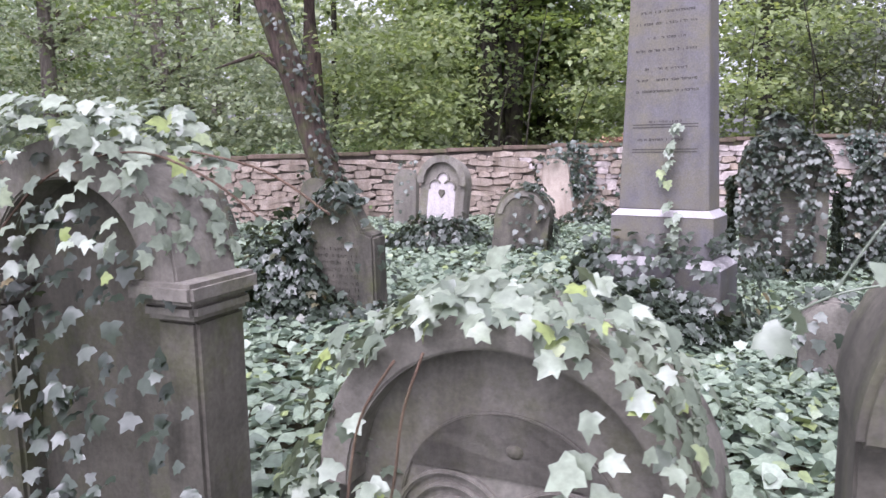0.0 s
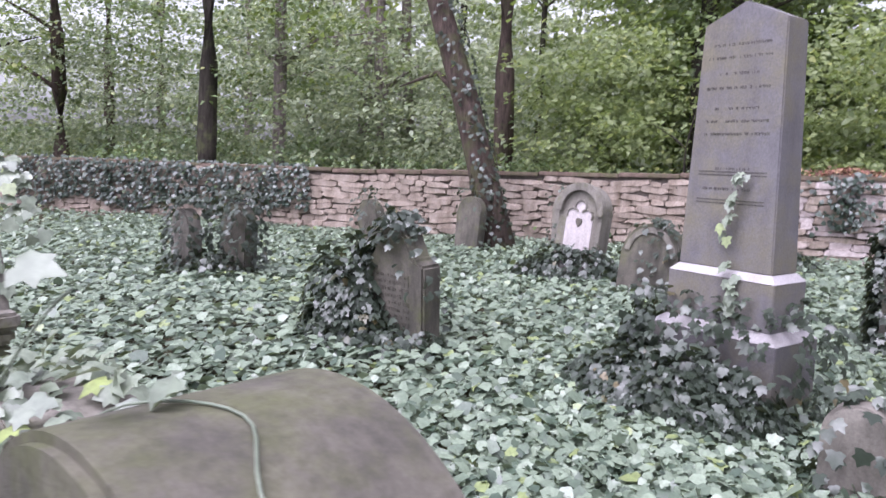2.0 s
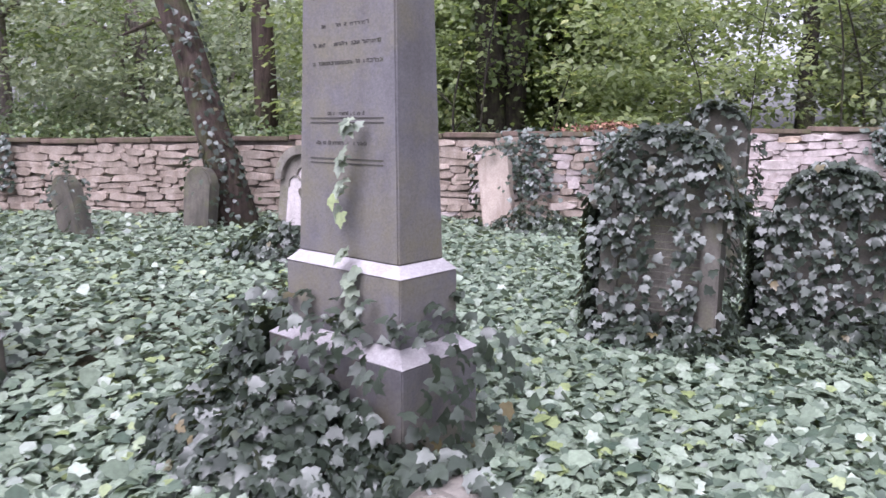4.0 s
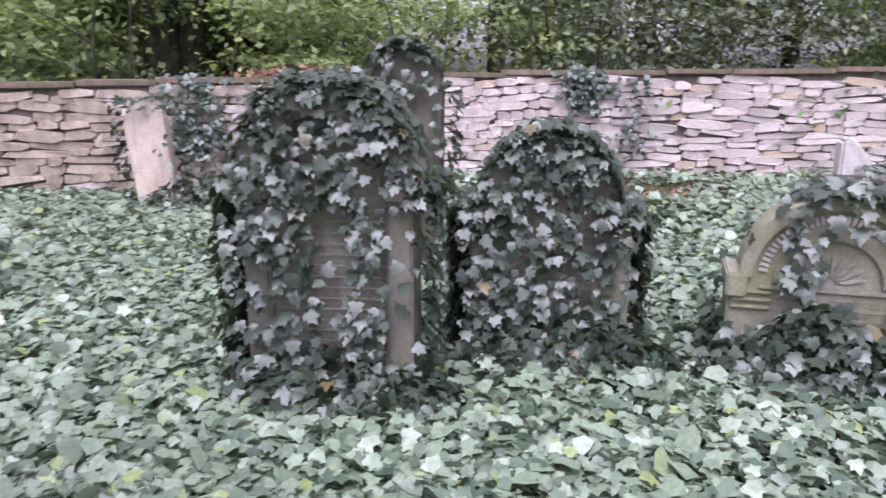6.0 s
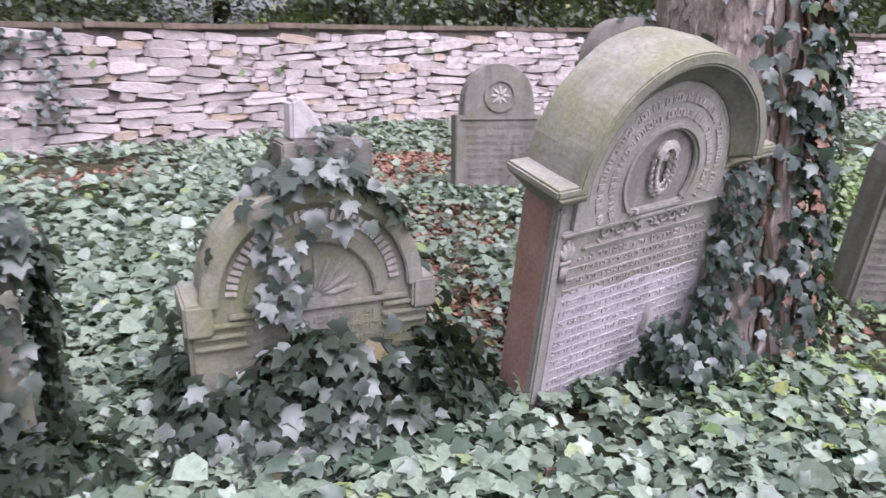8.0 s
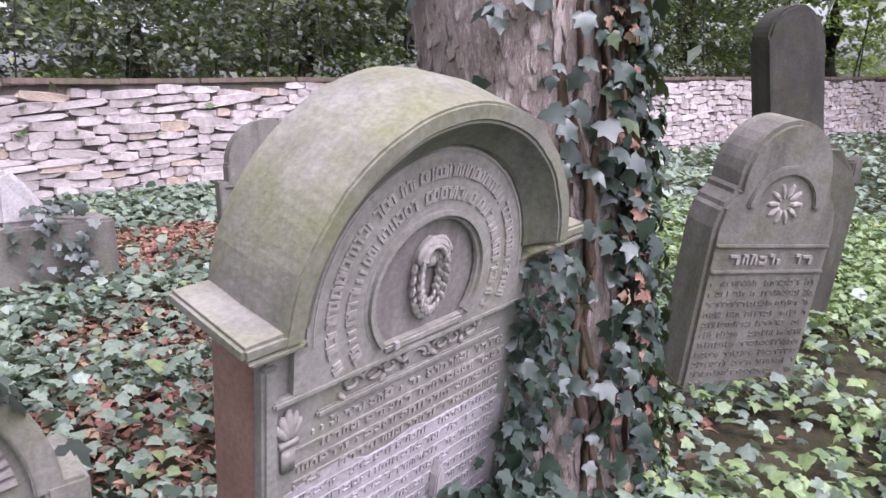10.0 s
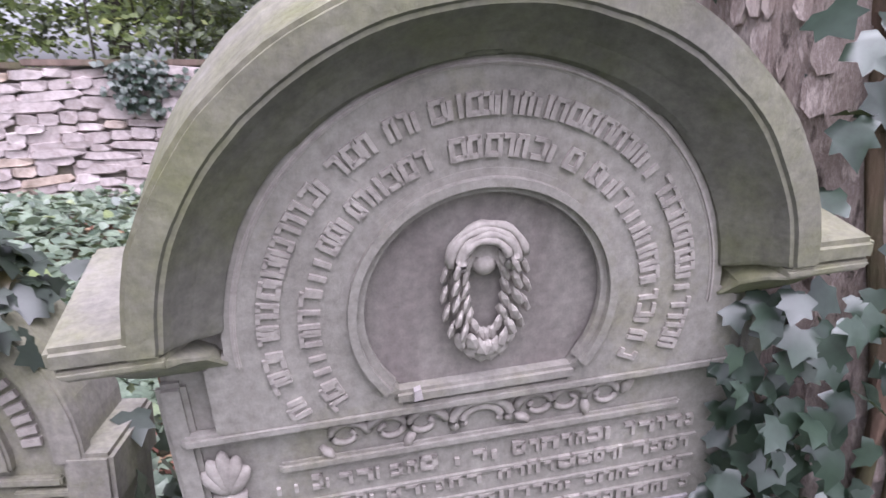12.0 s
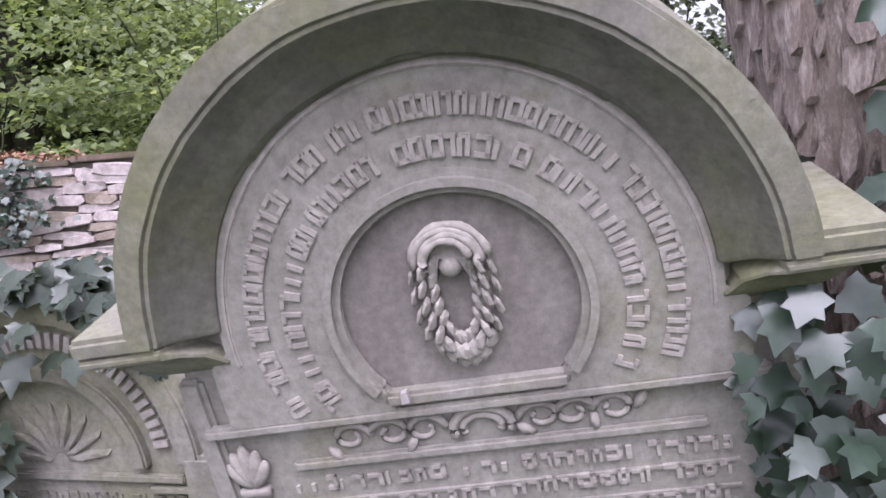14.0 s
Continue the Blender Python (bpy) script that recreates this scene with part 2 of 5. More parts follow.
def tube(points, radii, sides=10, wobble=0.0, seed=0):
    """A tapered round bar along points."""
    rnd = random.Random(seed)
    bm = bmesh.new()
    rings = []
    for i, p in enumerate(points):
        p = Vector(p)
        d = Vector(points[min(i + 1, len(points) - 1)]) - Vector(points[max(i - 1, 0)])
        q = d.to_track_quat("Z", "Y")
        ring = []
        for k in range(sides):
            a = 2 * math.pi * k / sides
            r = radii[i] * (1 + wobble * rnd.uniform(-1, 1))
            ring.append(bm.verts.new(p + q @ Vector((r * math.cos(a), r * math.sin(a), 0))))
        rings.append(ring)
    for a, b in zip(rings, rings[1:]):
        for k in range(sides):
            bm.faces.new((a[k], a[(k + 1) % sides], b[(k + 1) % sides], b[k]))
    bm.faces.new(rings[0][::-1])
    bm.faces.new(rings[-1])
    return bm


def curve_through(pts, n=6):
    """A smooth line through points."""
    p = [Vector(pts[0])] + [Vector(q) for q in pts] + [Vector(pts[-1])]
    out = []
    for a, b, c, d in zip(p, p[1:], p[2:], p[3:]):
        for k in range(n):
            t = k / n
            out.append(0.5 * (2 * b + (c - a) * t + (2 * a - 5 * b + 4 * c - d) * t * t + (3 * b - a - 3 * c + d) * t ** 3))
    return out + [p[-1]]


# one ivy leaf: five lobes, creased along the middle rib
LEAF_V = np.array([(0, 0, 0), (0, 0.50, -0.05), (0, 1.02, -0.17), (0.23, 0.65, 0.02), (0.44, 0.61, -0.06), (0.345, 0.35, 0.05), (0.49, 0.05, -0.07), (0.19, -0.08, 0.04),
                   (-0.23, 0.65, 0.02), (-0.44, 0.61, -0.06), (-0.345, 0.35, 0.05), (-0.49, 0.05, -0.07), (-0.19, -0.08, 0.04)])
LEAF_F = [(1, 3, 2), (1, 5, 4, 3), (0, 7, 6, 5), (0, 5, 1), (1, 2, 8), (1, 8, 9, 10), (0, 10, 11, 12), (0, 1, 10)]
# a plain pointed leaf for far crowns
FAR_V = np.array([(0, 0, 0), (0.32, 0.4, 0.06), (0, 1, -0.12), (-0.32, 0.4, 0.06)])
FAR_F = [(0, 1, 2), (0, 2, 3)]
# a simpler lobed leaf for ground further off
MID_V = np.array([(0, 0, 0), (0, 1, -0.14), (0.47, 0.05, -0.05), (0.42, 0.62, -0.02), (-0.47, 0.05, -0.05), (-0.42, 0.62, -0.02)])
MID_F = [(0, 2, 3, 1), (0, 1, 5, 4)]


def leaves(name, places, normals, sizes, material, tips=None, rng=None, shape="ivy", spin=1.0):
    """One mesh of many leaves. tips: where the leaf's tip points, or None for any way."""
    rng = rng or np.random.default_rng(1)
    V, F = {"ivy": (LEAF_V, LEAF_F), "mid": (MID_V, MID_F), "far": (FAR_V, FAR_F)}[shape]
    n = len(places)
    nrm = normals / np.linalg.norm(normals, axis=1, keepdims=True)
    t = rng.normal(size=(n, 3)) if tips is None else tips + spin * 0.55 * rng.normal(size=(n, 3))
    t = t - nrm * (t * nrm).sum(1, keepdims=True)
    t /= np.linalg.norm(t, axis=1, keepdims=True) + 1e-9
    s = np.cross(t, nrm)
    wide = sizes * rng.uniform(0.85, 1.2, n)
    v = places[:, None, :] + (s[:, None, :] * V[None, :, 0:1] * wide[:, None, None] + t[:, None, :] * V[None, :, 1:2] * sizes[:, None, None]
                              + nrm[:, None, :] * V[None, :, 2:3] * (sizes * rng.uniform(0.3, 1.9, n))[:, None, None])
    k = len(V)
    loops = np.concatenate([np.array(f) for f in F])
    per = len(loops)
    all_loops = (loops[None, :] + (np.arange(n) * k)[:, None]).ravel()
    lens = np.tile([len(f) for f in F], n)
    starts = np.concatenate([[0], np.cumsum(lens)[:-1]])
    me = bpy.data.meshes.new(name)
    me.vertices.add(n * k)
    me.vertices.foreach_set("co", v.astype(np.float32).ravel())
    me.loops.add(n * per)
    me.loops.foreach_set("vertex_index", all_loops.astype(np.int32))
    me.polygons.add(len(lens))
    me.polygons.foreach_set("loop_start", starts.astype(np.int32))
    me.update(calc_edges=True)
    me.materials.append(material)
    return new(name, me)


def ground_z(x, y):
    """The gentle unevenness of the ground."""
    return 0.03 * np.sin(x * 0.9 + 0.5) * np.cos(y * 0.7) + 0.02 * np.sin(x * 2.1 + y * 1.7)

# ---- ground ----
def make_ground():
    xs = np.concatenate([[-400, -120, -50], np.arange(-24, 40.1, 0.5), [60, 140, 400]])
    ys = np.concatenate([[-400, -120, -40], np.arange(-8, 50.1, 0.5), [80, 160, 400]])
    bm = bmesh.new()
    grid = [[bm.verts.new((x, y, float(ground_z(x, y)))) for x in xs] for y in ys]
    for a, b in zip(grid, grid[1:]):
        for i in range(len(xs) - 1):
            bm.faces.new((a[i], a[i + 1], b[i + 1], b[i]))
    ob = part("ground", bm, M_SOIL, None)
    smooth(ob)
    tagged(ob, "dark soil with leaf litter under the ivy", "ground", kind="structure")


make_ground()

# ---- the boundary wall: line in plan, with the height of its top ----
WALL = [(-30.0, 9.6, 1.28), (-6.3, 12.3, 1.28), (6.0, 14.4, 1.54), (12.6, 13.1, 1.62), (21.0, 8.2, 1.62), (34.0, 1.5, 1.62), (56.0, -12.0, 1.62)]


def wall_point(s):
    for (x0, y0, h0), (x1, y1, h1) in zip(WALL, WALL[1:]):
        d = math.hypot(x1 - x0, y1 - y0)
        if s <= d:
            f = s / d
            return x0 + f * (x1 - x0), y0 + f * (y1 - y0), h0 + f * (h1 - h0), math.atan2(y1 - y0, x1 - x0)
        s -= d
    return x1, y1, h1, math.atan2(y1 - y0, x1 - x0)


WALL_LENGTH = sum(math.hypot(b[0] - a[0], b[1] - a[1]) for a, b in zip(WALL, WALL[1:]))


def make_wall():
    wall = thing("boundary_wall", Matrix(), "long low dry-stone wall of pale rubble under a brown slab coping", "wall", kind="structure")
    bm = bmesh.new()
    for (x0, y0, h0), (x1, y1, h1) in zip(WALL, WALL[1:]):
        d = Vector((x1 - x0, y1 - y0, 0)).normalized()
        n = Vector((d.y, -d.x, 0))
        c = []
        for x, y, h in ((x0, y0, h0), (x1, y1, h1)):
            for off in (-0.03, 0.42):
                for z in (-0.3, h - 0.06):
                    c.append(bm.verts.new(Vector((x, y, z)) - n * off))
        for f in ((0, 1, 5, 4), (2, 6, 7, 3), (1, 3, 7, 5), (0, 2, 3, 1), (4, 5, 7, 6)):
            bm.faces.new([c[i] for i in f])
    bmesh.ops.recalc_face_normals(bm, faces=bm.faces)
    part("core", bm, M_RUBBLE_BED, wall)
    # coping slabs
    rnd = random.Random(4)
    s = 0.0
    while s < WALL_LENGTH - 1.0:
        length = rnd.uniform(0.9, 1.5)
        x, y, h, a = wall_point(s + length / 2)
        q = block(-length / 2 + 0.006, length / 2 - 0.006, -0.10 + rnd.uniform(-0.02, 0.02), 0.50, 0.0, 0.075, 0.012, 0.008)
        ob = part("coping_slab", q, M_COPING, wall)
        ob.matrix_local = pose(x, y, h - 0.065 + rnd.uniform(-0.008, 0.008), rnd.uniform(-0.8, 0.8), rnd.uniform(-0.6, 0.6), math.degrees(a))
        s += length
    return wall


boundary_wall = make_wall()


# ---- gravestones ----
def place(x, y, lean=0.0, side=0.0, turn=-16.0, z=0.0):
    """A stone's foot and how far it leans forward and sideways."""
    return pose(x, y, z) @ pose(0, 0, 0, 0, 0, turn) @ pose(0, 0, 0, lean, side, 0)


def ivy_on(m, w, h, d, count, keep, top=None, size=(0.045, 0.085), seed=1, name="ivy", material=None, label="", faces="flrt", off=(0.01, 0.07)):
    """Ivy hanging on a slab of that size: keep(x, z) gives how thick it grows there, top(x) the slab's upper edge."""
    rng = np.random.default_rng(seed)
    top = top or (lambda x: h)
    P, N, T = [], [], []
    while len(P) < count:
        f = rng.choice(list(faces), p=None)
        out = rng.uniform(*off)
        if f == "f":
            x, z = rng.uniform(-w / 2, w / 2), rng.uniform(0, h)
            if z > top(x):
                continue
            p, n, t = (x, -d / 2 - out, z), (0, -1, 0.85), (0, -0.45, -1)
        elif f in "lr":
            sgn = -1 if f == "l" else 1
            x, z = sgn * w / 2, rng.uniform(0, top(sgn * w * 0.49))
            p, n, t = (x + sgn * out, rng.uniform(-d / 2, d / 2), z), (sgn, 0, 0.8), (0.4 * sgn, 0, -1)
        else:
            x = rng.uniform(-w / 2, w / 2)
            z = top(x)
            e = 0.02
            slope = (top(min(x + e, w / 2)) - top(max(x - e, -w / 2))) / (2 * e)
            p, n, t = (x, rng.uniform(-d / 2 - 0.04, d / 2), z + out), (-slope * 0.8, -0.4, 1), (0.3 * np.sign(x), -1, -0.2)
        if rng.uniform() > keep(x, z):
            continue
        P.append(p), N.append(n), T.append(t)
    P, N, T = (np.array(a, dtype=float) for a in (P, N, T))
    r = np.array(m.to_3x3())
    P = P @ r.T + np.array(m.translation)
    N = N @ r.T + rng.normal(size=N.shape) * 0.38
    T = T @ r.T
    ob = leaves(name, P, N, rng.uniform(*size, len(P)), material or M_IVY, T, rng)
    return tagged(ob, label or "dark green ivy leaves clinging to a gravestone", "ivy", kind="stuff")


def bars(parent, rows, y, name="lettering", material=None, height=0.018, seed=0, gap=0.35, proud=0.004):
    """Worn lettering that cannot be read: short bars in rows (x0, x1, z)."""
    rnd = random.Random(seed)
    bm = bmesh.new()
    for x0, x1, z in rows:
        x = x0
        while x < x1 - 0.008:
            w = min(rnd.uniform(0.5, 1.1) * height, x1 - x)
            if rnd.random() > gap * 0.35:
                h = height * rnd.uniform(0.75, 1.0)
                kind = rnd.random()
                boxes = [(x, x + w, z + h * 0.72, z + h)] if kind < 0.8 else []
                if kind < 0.85:
                    boxes.append((x + w * 0.68, x + w, z, z + h))
                if kind > 0.45:
                    boxes.append((x, x + w * 0.3, z, z + h * rnd.choice([0.6, 1.0])))
                if 0.3 < kind < 0.55:
                    boxes.append((x, x + w, z, z + h * 0.28))
                for a, b, c, e in boxes:
                    v = [bm.verts.new(p) for p in ((a, y, c), (b, y, c), (b, y, e), (a, y, e), (a, y - proud, c), (b, y - proud, c), (b, y - proud, e), (a, y - proud, e))]
                    for f in ((4, 5, 6, 7), (0, 1, 5, 4), (1, 2, 6, 5), (2, 3, 7, 6), (3, 0, 4, 7)):
                        bm.faces.new([v[i] for i in f])
            x += w + height * rnd.uniform(0.15, 0.3)
    bmesh.ops.recalc_face_normals(bm, faces=bm.faces)
    ob = part(name, bm, material or M_CARVED, parent)
    ob["kind"] = "stuff"
    return ob


# obelisk-like monument on its stepped plinth
OB = place(1.50, 5.03, 0.0, 0.0, -27.5, 0.022)


def make_monument():
    ob = thing("tall_monument", OB, "tall tapering grey stone monument with gabled top on stepped plinth", "gravestone")
    def step(z0, z1, z2, lower, upper, name):
        """A plinth block whose top is weathered to a slope: straight up to z1, then in to z2."""
        part(name, block(-lower[0], lower[0], -lower[1], lower[1], z0, z1, 0.006), M_OBELISK, ob)
        bm = bmesh.new()
        lo = [bm.verts.new((sx * lower[0], sy * lower[1], z1)) for sx, sy in ((-1, -1), (1, -1), (1, 1), (-1, 1))]
        hi = [bm.verts.new((sx * upper[0], sy * upper[1], z2)) for sx, sy in ((-1, -1), (1, -1), (1, 1), (-1, 1))]
        bm.faces.new(hi)
        for i in range(4):
            j = (i + 1) % 4
            bm.faces.new((lo[i], lo[j], hi[j], hi[i]))
        return part("sloped_ledge", bm, M_PLINTH_TOP, ob, "pale weathered sloping ledge")
    step(-0.1, 0.505, 0.565, (0.455, 0.250), (0.379, 0.183), "lower_plinth")
    step(0.565, 0.868, 0.916, (0.382, 0.186), (0.333, 0.143), "upper_plinth")
    bm = bmesh.new()
    low, high = (0.335, 0.145), (0.285, 0.115)
    z0, z1, za = 0.915, 2.47, 2.60
    v = [bm.verts.new((sx * a, sy * b, z)) for (a, b), z in ((low, z0), (high, z1)) for sx, sy in ((-1, -1), (1, -1), (1, 1), (-1, 1))]
    f = [bm.verts.new((0, -high[1], za)), bm.verts.new((0, high[1], za))]
    for q in ((v[0], v[1], v[5], f[0], v[4]), (v[2], v[3], v[7], f[1], v[6]), (v[1], v[2], v[6], v[5]), (v[3], v[0], v[4], v[7]),
              (v[5], v[6], f[1], f[0]), (v[7], v[4], f[0], f[1]), (v[3], v[2], v[1], v[0])):
        bm.faces.new(q)
    bmesh.ops.recalc_face_normals(bm, faces=bm.faces)
    bmesh.ops.bevel(bm, geom=bm.edges[:], offset=0.008, segments=2, affect="EDGES")
    shaft = part("shaft", bm, M_OBELISK, ob)
    rows = []
    for i, z in enumerate((2.33, 2.25, 2.15, 2.06, 1.93, 1.85, 1.77, 1.55, 1.42)):
        half = (0.2, 0.23, 0.14, 0.23, 0.16, 0.22, 0.24, 0.12, 0.2)[i]
        rows.append((-half, half, z))
    lean = math.degrees(math.atan2(low[1] - high[1], z1 - z0))
    t = bars(shaft, [(a, b, z - 0.915) for a, b, z in rows], 0.0, "inscription", M_CUT, 0.018, 3, 0.6, 0.0015)
    t.matrix_local = pose(0, -0.1455, 0.915, -lean, 0, 0)
    for i, (z, name) in enumerate(((0.62, "panel_line"), (0.60, "panel_line"), (0.44, "panel_line"), (0.42, "panel_line"))):
        o = part(name, block(-0.24, 0.24, -0.002, 0.002, z, z + 0.006, 0), M_CUT, shaft)
        o.matrix_local = pose(0, -0.1455, 0.915, -lean, 0, 0)
    return ob


make_monument()

# ivy heaped round the monument's foot, and a shoot up its front
def heap(name, x, y, rx, ry, h, count, seed, label, size=(0.05, 0.095), material=None, turn=0.0):
    rng = np.random.default_rng(seed)
    a, r = rng.uniform(0, 2 * np.pi, count), np.sqrt(rng.uniform(0, 1, count))
    ca, sa = math.cos(radians(turn)), math.sin(radians(turn))
    lx, ly = r * rx * np.cos(a), r * ry * np.sin(a)
    px, py = x + lx * ca - ly * sa, y + lx * sa + ly * ca
    lump = 1 + 0.25 * np.sin(px * 9 + seed) * np.sin(py * 8)
    pz = h * np.clip(1 - r ** 2.2, 0, 1) * lump * rng.uniform(0.55, 1.0, count) + 0.05
    n = np.stack([0.9 * r * np.cos(a) * ca, 0.9 * r * np.sin(a), np.full(count, 0.75)], 1) + rng.normal(size=(count, 3)) * 0.4
    t = np.stack([np.cos(a), np.sin(a), np.full(count, -0.9)], 1)
    ob = leaves(name, np.stack([px, py, pz], 1), n, rng.uniform(*size, count), material or M_IVY, t, rng)
    return tagged(ob, label, "ivy", kind="stuff")


ivy_on(OB, 1.10, 0.62, 0.66, 1900, lambda x, z: 0.10 if x > 0.44 else (1.0 if z < 0.42 - 0.2 * x else 0.2), seed=5, name="monument_ivy", size=(0.045, 0.085),
       label="dark ivy heaped round the monument's plinth", off=(-0.02, 0.14))
heap("ivy_heap", 1.17, 4.74, 0.92, 0.56, 0.38, 2300, 6, "dark ivy spreading from the monument's foot", size=(0.045, 0.085), turn=-27)
ivy_on(OB, 0.80, 1.62, 0.32, 34, lambda x, z: 1.0 if abs(x - 0.07 - 0.05 * math.sin(z * 9)) < 0.055 else 0.0, seed=8, name="ivy_shoot", faces="f", material=M_IVY_PALE,
       label="pale shoot of ivy climbing the monument's face", size=(0.055, 0.09), off=(0.03, 0.06))


def plain_stone(name, m, outline, d, material, label, bevel=0.02, rough=0.006, group="old gravestones"):
    ob = thing(name, m, label, "gravestone", group)
    part("slab", slab(outline, -d / 2, d / 2, bevel, rough), material, ob)
    return ob


# stone with a peaked head, half under ivy
K = place(-1.05, 5.12, 2.0, 0.0, -16.0)
ob = plain_stone("peaked_gravestone", K, [(-0.35, -0.1), (0.35, -0.1), (0.35, 0.74), (0.24, 0.78), (0.15, 0.96), (0.0, 1.08), (-0.15, 0.96), (-0.24, 0.78), (-0.35, 0.74)], 0.22, M_DARK,
                 "dark weathered gravestone with a pointed head half buried in ivy")
bars(ob, [(-0.2, 0.2, 0.62 - 0.055 * i) for i in range(8)], -0.1105, seed=12, material=M_DARK, height=0.03)
ivy_on(K, 0.74, 1.15, 0.3, 620, lambda x, z: 1.0 if x < -0.16 or (z > 0.9 and x < 0.2) else 0.06, lambda x: 1.1 - 1.1 * max(0, abs(x) - 0.05), seed=11, size=(0.05, 0.085), name="ivy_on_gravestone")
heap("ivy_heap", -1.55, 5.05, 0.45, 0.38, 0.9, 900, 12, "dense dark ivy heaped beside the peaked gravestone")
heap("ivy_heap", -1.15, 4.9, 0.75, 0.35, 0.25, 480, 13, "dark ivy at the peaked gravestone's foot")

# white-panelled stone with a trefoil arch
Wm = place(-0.82, 9.45, -4.0, 4.0, -16.0)
ob = thing("white_panel_gravestone", Wm, "grey arched gravestone with a white marble panel under a trefoil arch", "gravestone", "old gravestones")
part("slab", slab(arched(0.66, 0.95, 0.33), -0.12, 0.14, 0.02), M_GREY, ob)
part("hood", ring_band(0, 0.95, 0.26, 0.36, -8, 188, -0.19, -0.10), M_GREY, ob)
part("panel", slab([(-0.20, 0.05), (0.20, 0.05), (0.20, 0.84)] + arc(0.105, 0.88, 0.09, -20, 140, 8) + arc(0, 0.99, 0.09, -10, 190, 8) + arc(-0.105, 0.88, 0.09, 40, 200, 8) + [(-0.20, 0.84)], -0.128, -0.11, 0.004),
     M_WHITE, ob, "white marble panel")
for cx, cz_, a0, a1 in ((0.105, 0.88, -30, 150), (-0.105, 0.88, 30, 210), (0.0, 0.99, -20, 200)):
    part("tracery", ring_band(cx, cz_, 0.075, 0.098, a0, a1, -0.15, -0.115, 12), M_GREY, ob, "grey carved tracery arc")
part("drop_ornament", slab([(0, 0.72), (0.05, 0.79), (0.04, 0.84), (-0.04, 0.84), (-0.05, 0.79)], -0.145, -0.12, 0.006), M_DARK, ob, "dark heart-shaped drop")
heap("ivy_heap", -0.8, 9.1, 0.85, 0.45, 0.5, 1000, 21, "dark ivy round the foot of the white-panelled gravestone")

# small dark stone with a carved edge, leaning
Am = place(0.30, 8.45, -6.0, 5.0, -16.0)
ob = thing("dark_round_gravestone", Am, "small dark round-headed gravestone leaning with ivy on it", "gravestone", "old gravestones")
part("slab", slab(arched(0.70, 0.56, 0.35), -0.13, 0.13, 0.02, 0.006), M_DARK, ob)
part("rim", ring_band(0, 0.56, 0.24, 0.31, 0, 180, -0.15, -0.12), M_GREY, ob)
ivy_on(Am, 0.72, 0.92, 0.28, 260, lambda x, z: 0.9 if abs(x) < 0.12 or x > 0.22 else 0.25, lambda x: 0.56 + math.sqrt(max(0, 0.125 - x * x)), seed=22, name="ivy_on_gravestone")
heap("ivy_heap", 0.45, 8.25, 0.55, 0.35, 0.2, 260, 23, "ivy at the foot of a leaning dark gravestone")

# pale leaning stone near the wall
Pm = place(0.95, 12.4, -5.0, -8.0, -10.0)
ob = plain_stone("pale_gravestone", Pm, arched(0.46, 1.0, 0.23, 0.2), 0.16, M_PALE, "pale pinkish leaning gravestone topped with ivy", 0.03, 0.012)
ivy_on(Pm, 0.6, 1.35, 0.3, 260, lambda x, z: 1.0 if z > 1.0 or abs(x) > 0.24 else 0.08, lambda x: 1.22, seed=25, name="ivy_on_gravestone")
heap("ivy_heap", 1.5, 12.0, 0.7, 0.4, 0.5, 380, 26, "ivy thicket beside a pale gravestone")

# far stones before the wall
for x, y, w, h, lean, side, turn, mt, lab in ((-3.15, 11.1, 0.5, 0.95, -6, 0, -14, M_DARK, "dark round-headed gravestone standing near the wall"),
                                              (-4.15, 9.9, 0.5, 0.95, -4, -27, -20, M_DARK, "dark gravestone leaning sharply to one side"),
                                              (-1.75, 11.9, 0.42, 1.05, -4, 0, -10, M_GREY, "narrow grey gravestone with a round head"),
                                              (-5.1, 6.75, 0.45, 0.85, 0, 0, -16, M_GREY, "grey gravestone almost lost under ivy"),
                                              (-4.4, 6.9, 0.55, 0.95, 0, 3, -16, M_DARK, "dark gravestone wrapped in ivy")):
    fm = place(x, y, lean, side, turn)
    plain_stone("round_gravestone", fm, arched(w, h - w / 2, w / 2), 0.18, mt, lab)
    dens = 420 if x < -4.2 else (140 if x < -3.5 else 60)
    ivy_on(fm, w * 1.25, h * 1.08, 0.34, dens, lambda x, z: 0.9 if x > -0.12 else 0.45, seed=int(30 + abs(x) * 10), name="ivy_on_gravestone")
heap("ivy_heap", -4.75, 6.75, 0.85, 0.5, 0.35, 480, 35, "ivy round two small gravestones")

# the pair of large ivy-clad stones, and one behind
Bm = place(2.93, 6.98, 0.0, 0.0, -14.0)
ob = thing("ivy_clad_gravestone", Bm, "large grey arched gravestone with capitals, thickly clad in dark ivy", "gravestone", "ivy-clad pair")
part("slab", slab(arched(0.72, 1.05, 0.36), -0.11, 0.15, 0.02), M_GREY, ob)
part("hood", ring_band(0, 1.05, 0.31, 0.42, 0, 180, -0.20, 0.16), M_GREY, ob)
for sx in (-1, 1):
    part("pilaster", block(sx * 0.33 - 0.06, sx * 0.33 + 0.06, -0.17, 0.14, -0.1, 0.98, 0.012), M_GREY, ob)
    part("capital", block(sx * 0.36 - 0.10, sx * 0.36 + 0.10, -0.22, 0.17, 0.98, 1.06, 0.018), M_GREY, ob)
bars(ob, [(-0.2, 0.22, 0.9 - 0.052 * i) for i in range(15)], -0.1105, seed=41, height=0.03, material=M_GREY, gap=0.2)
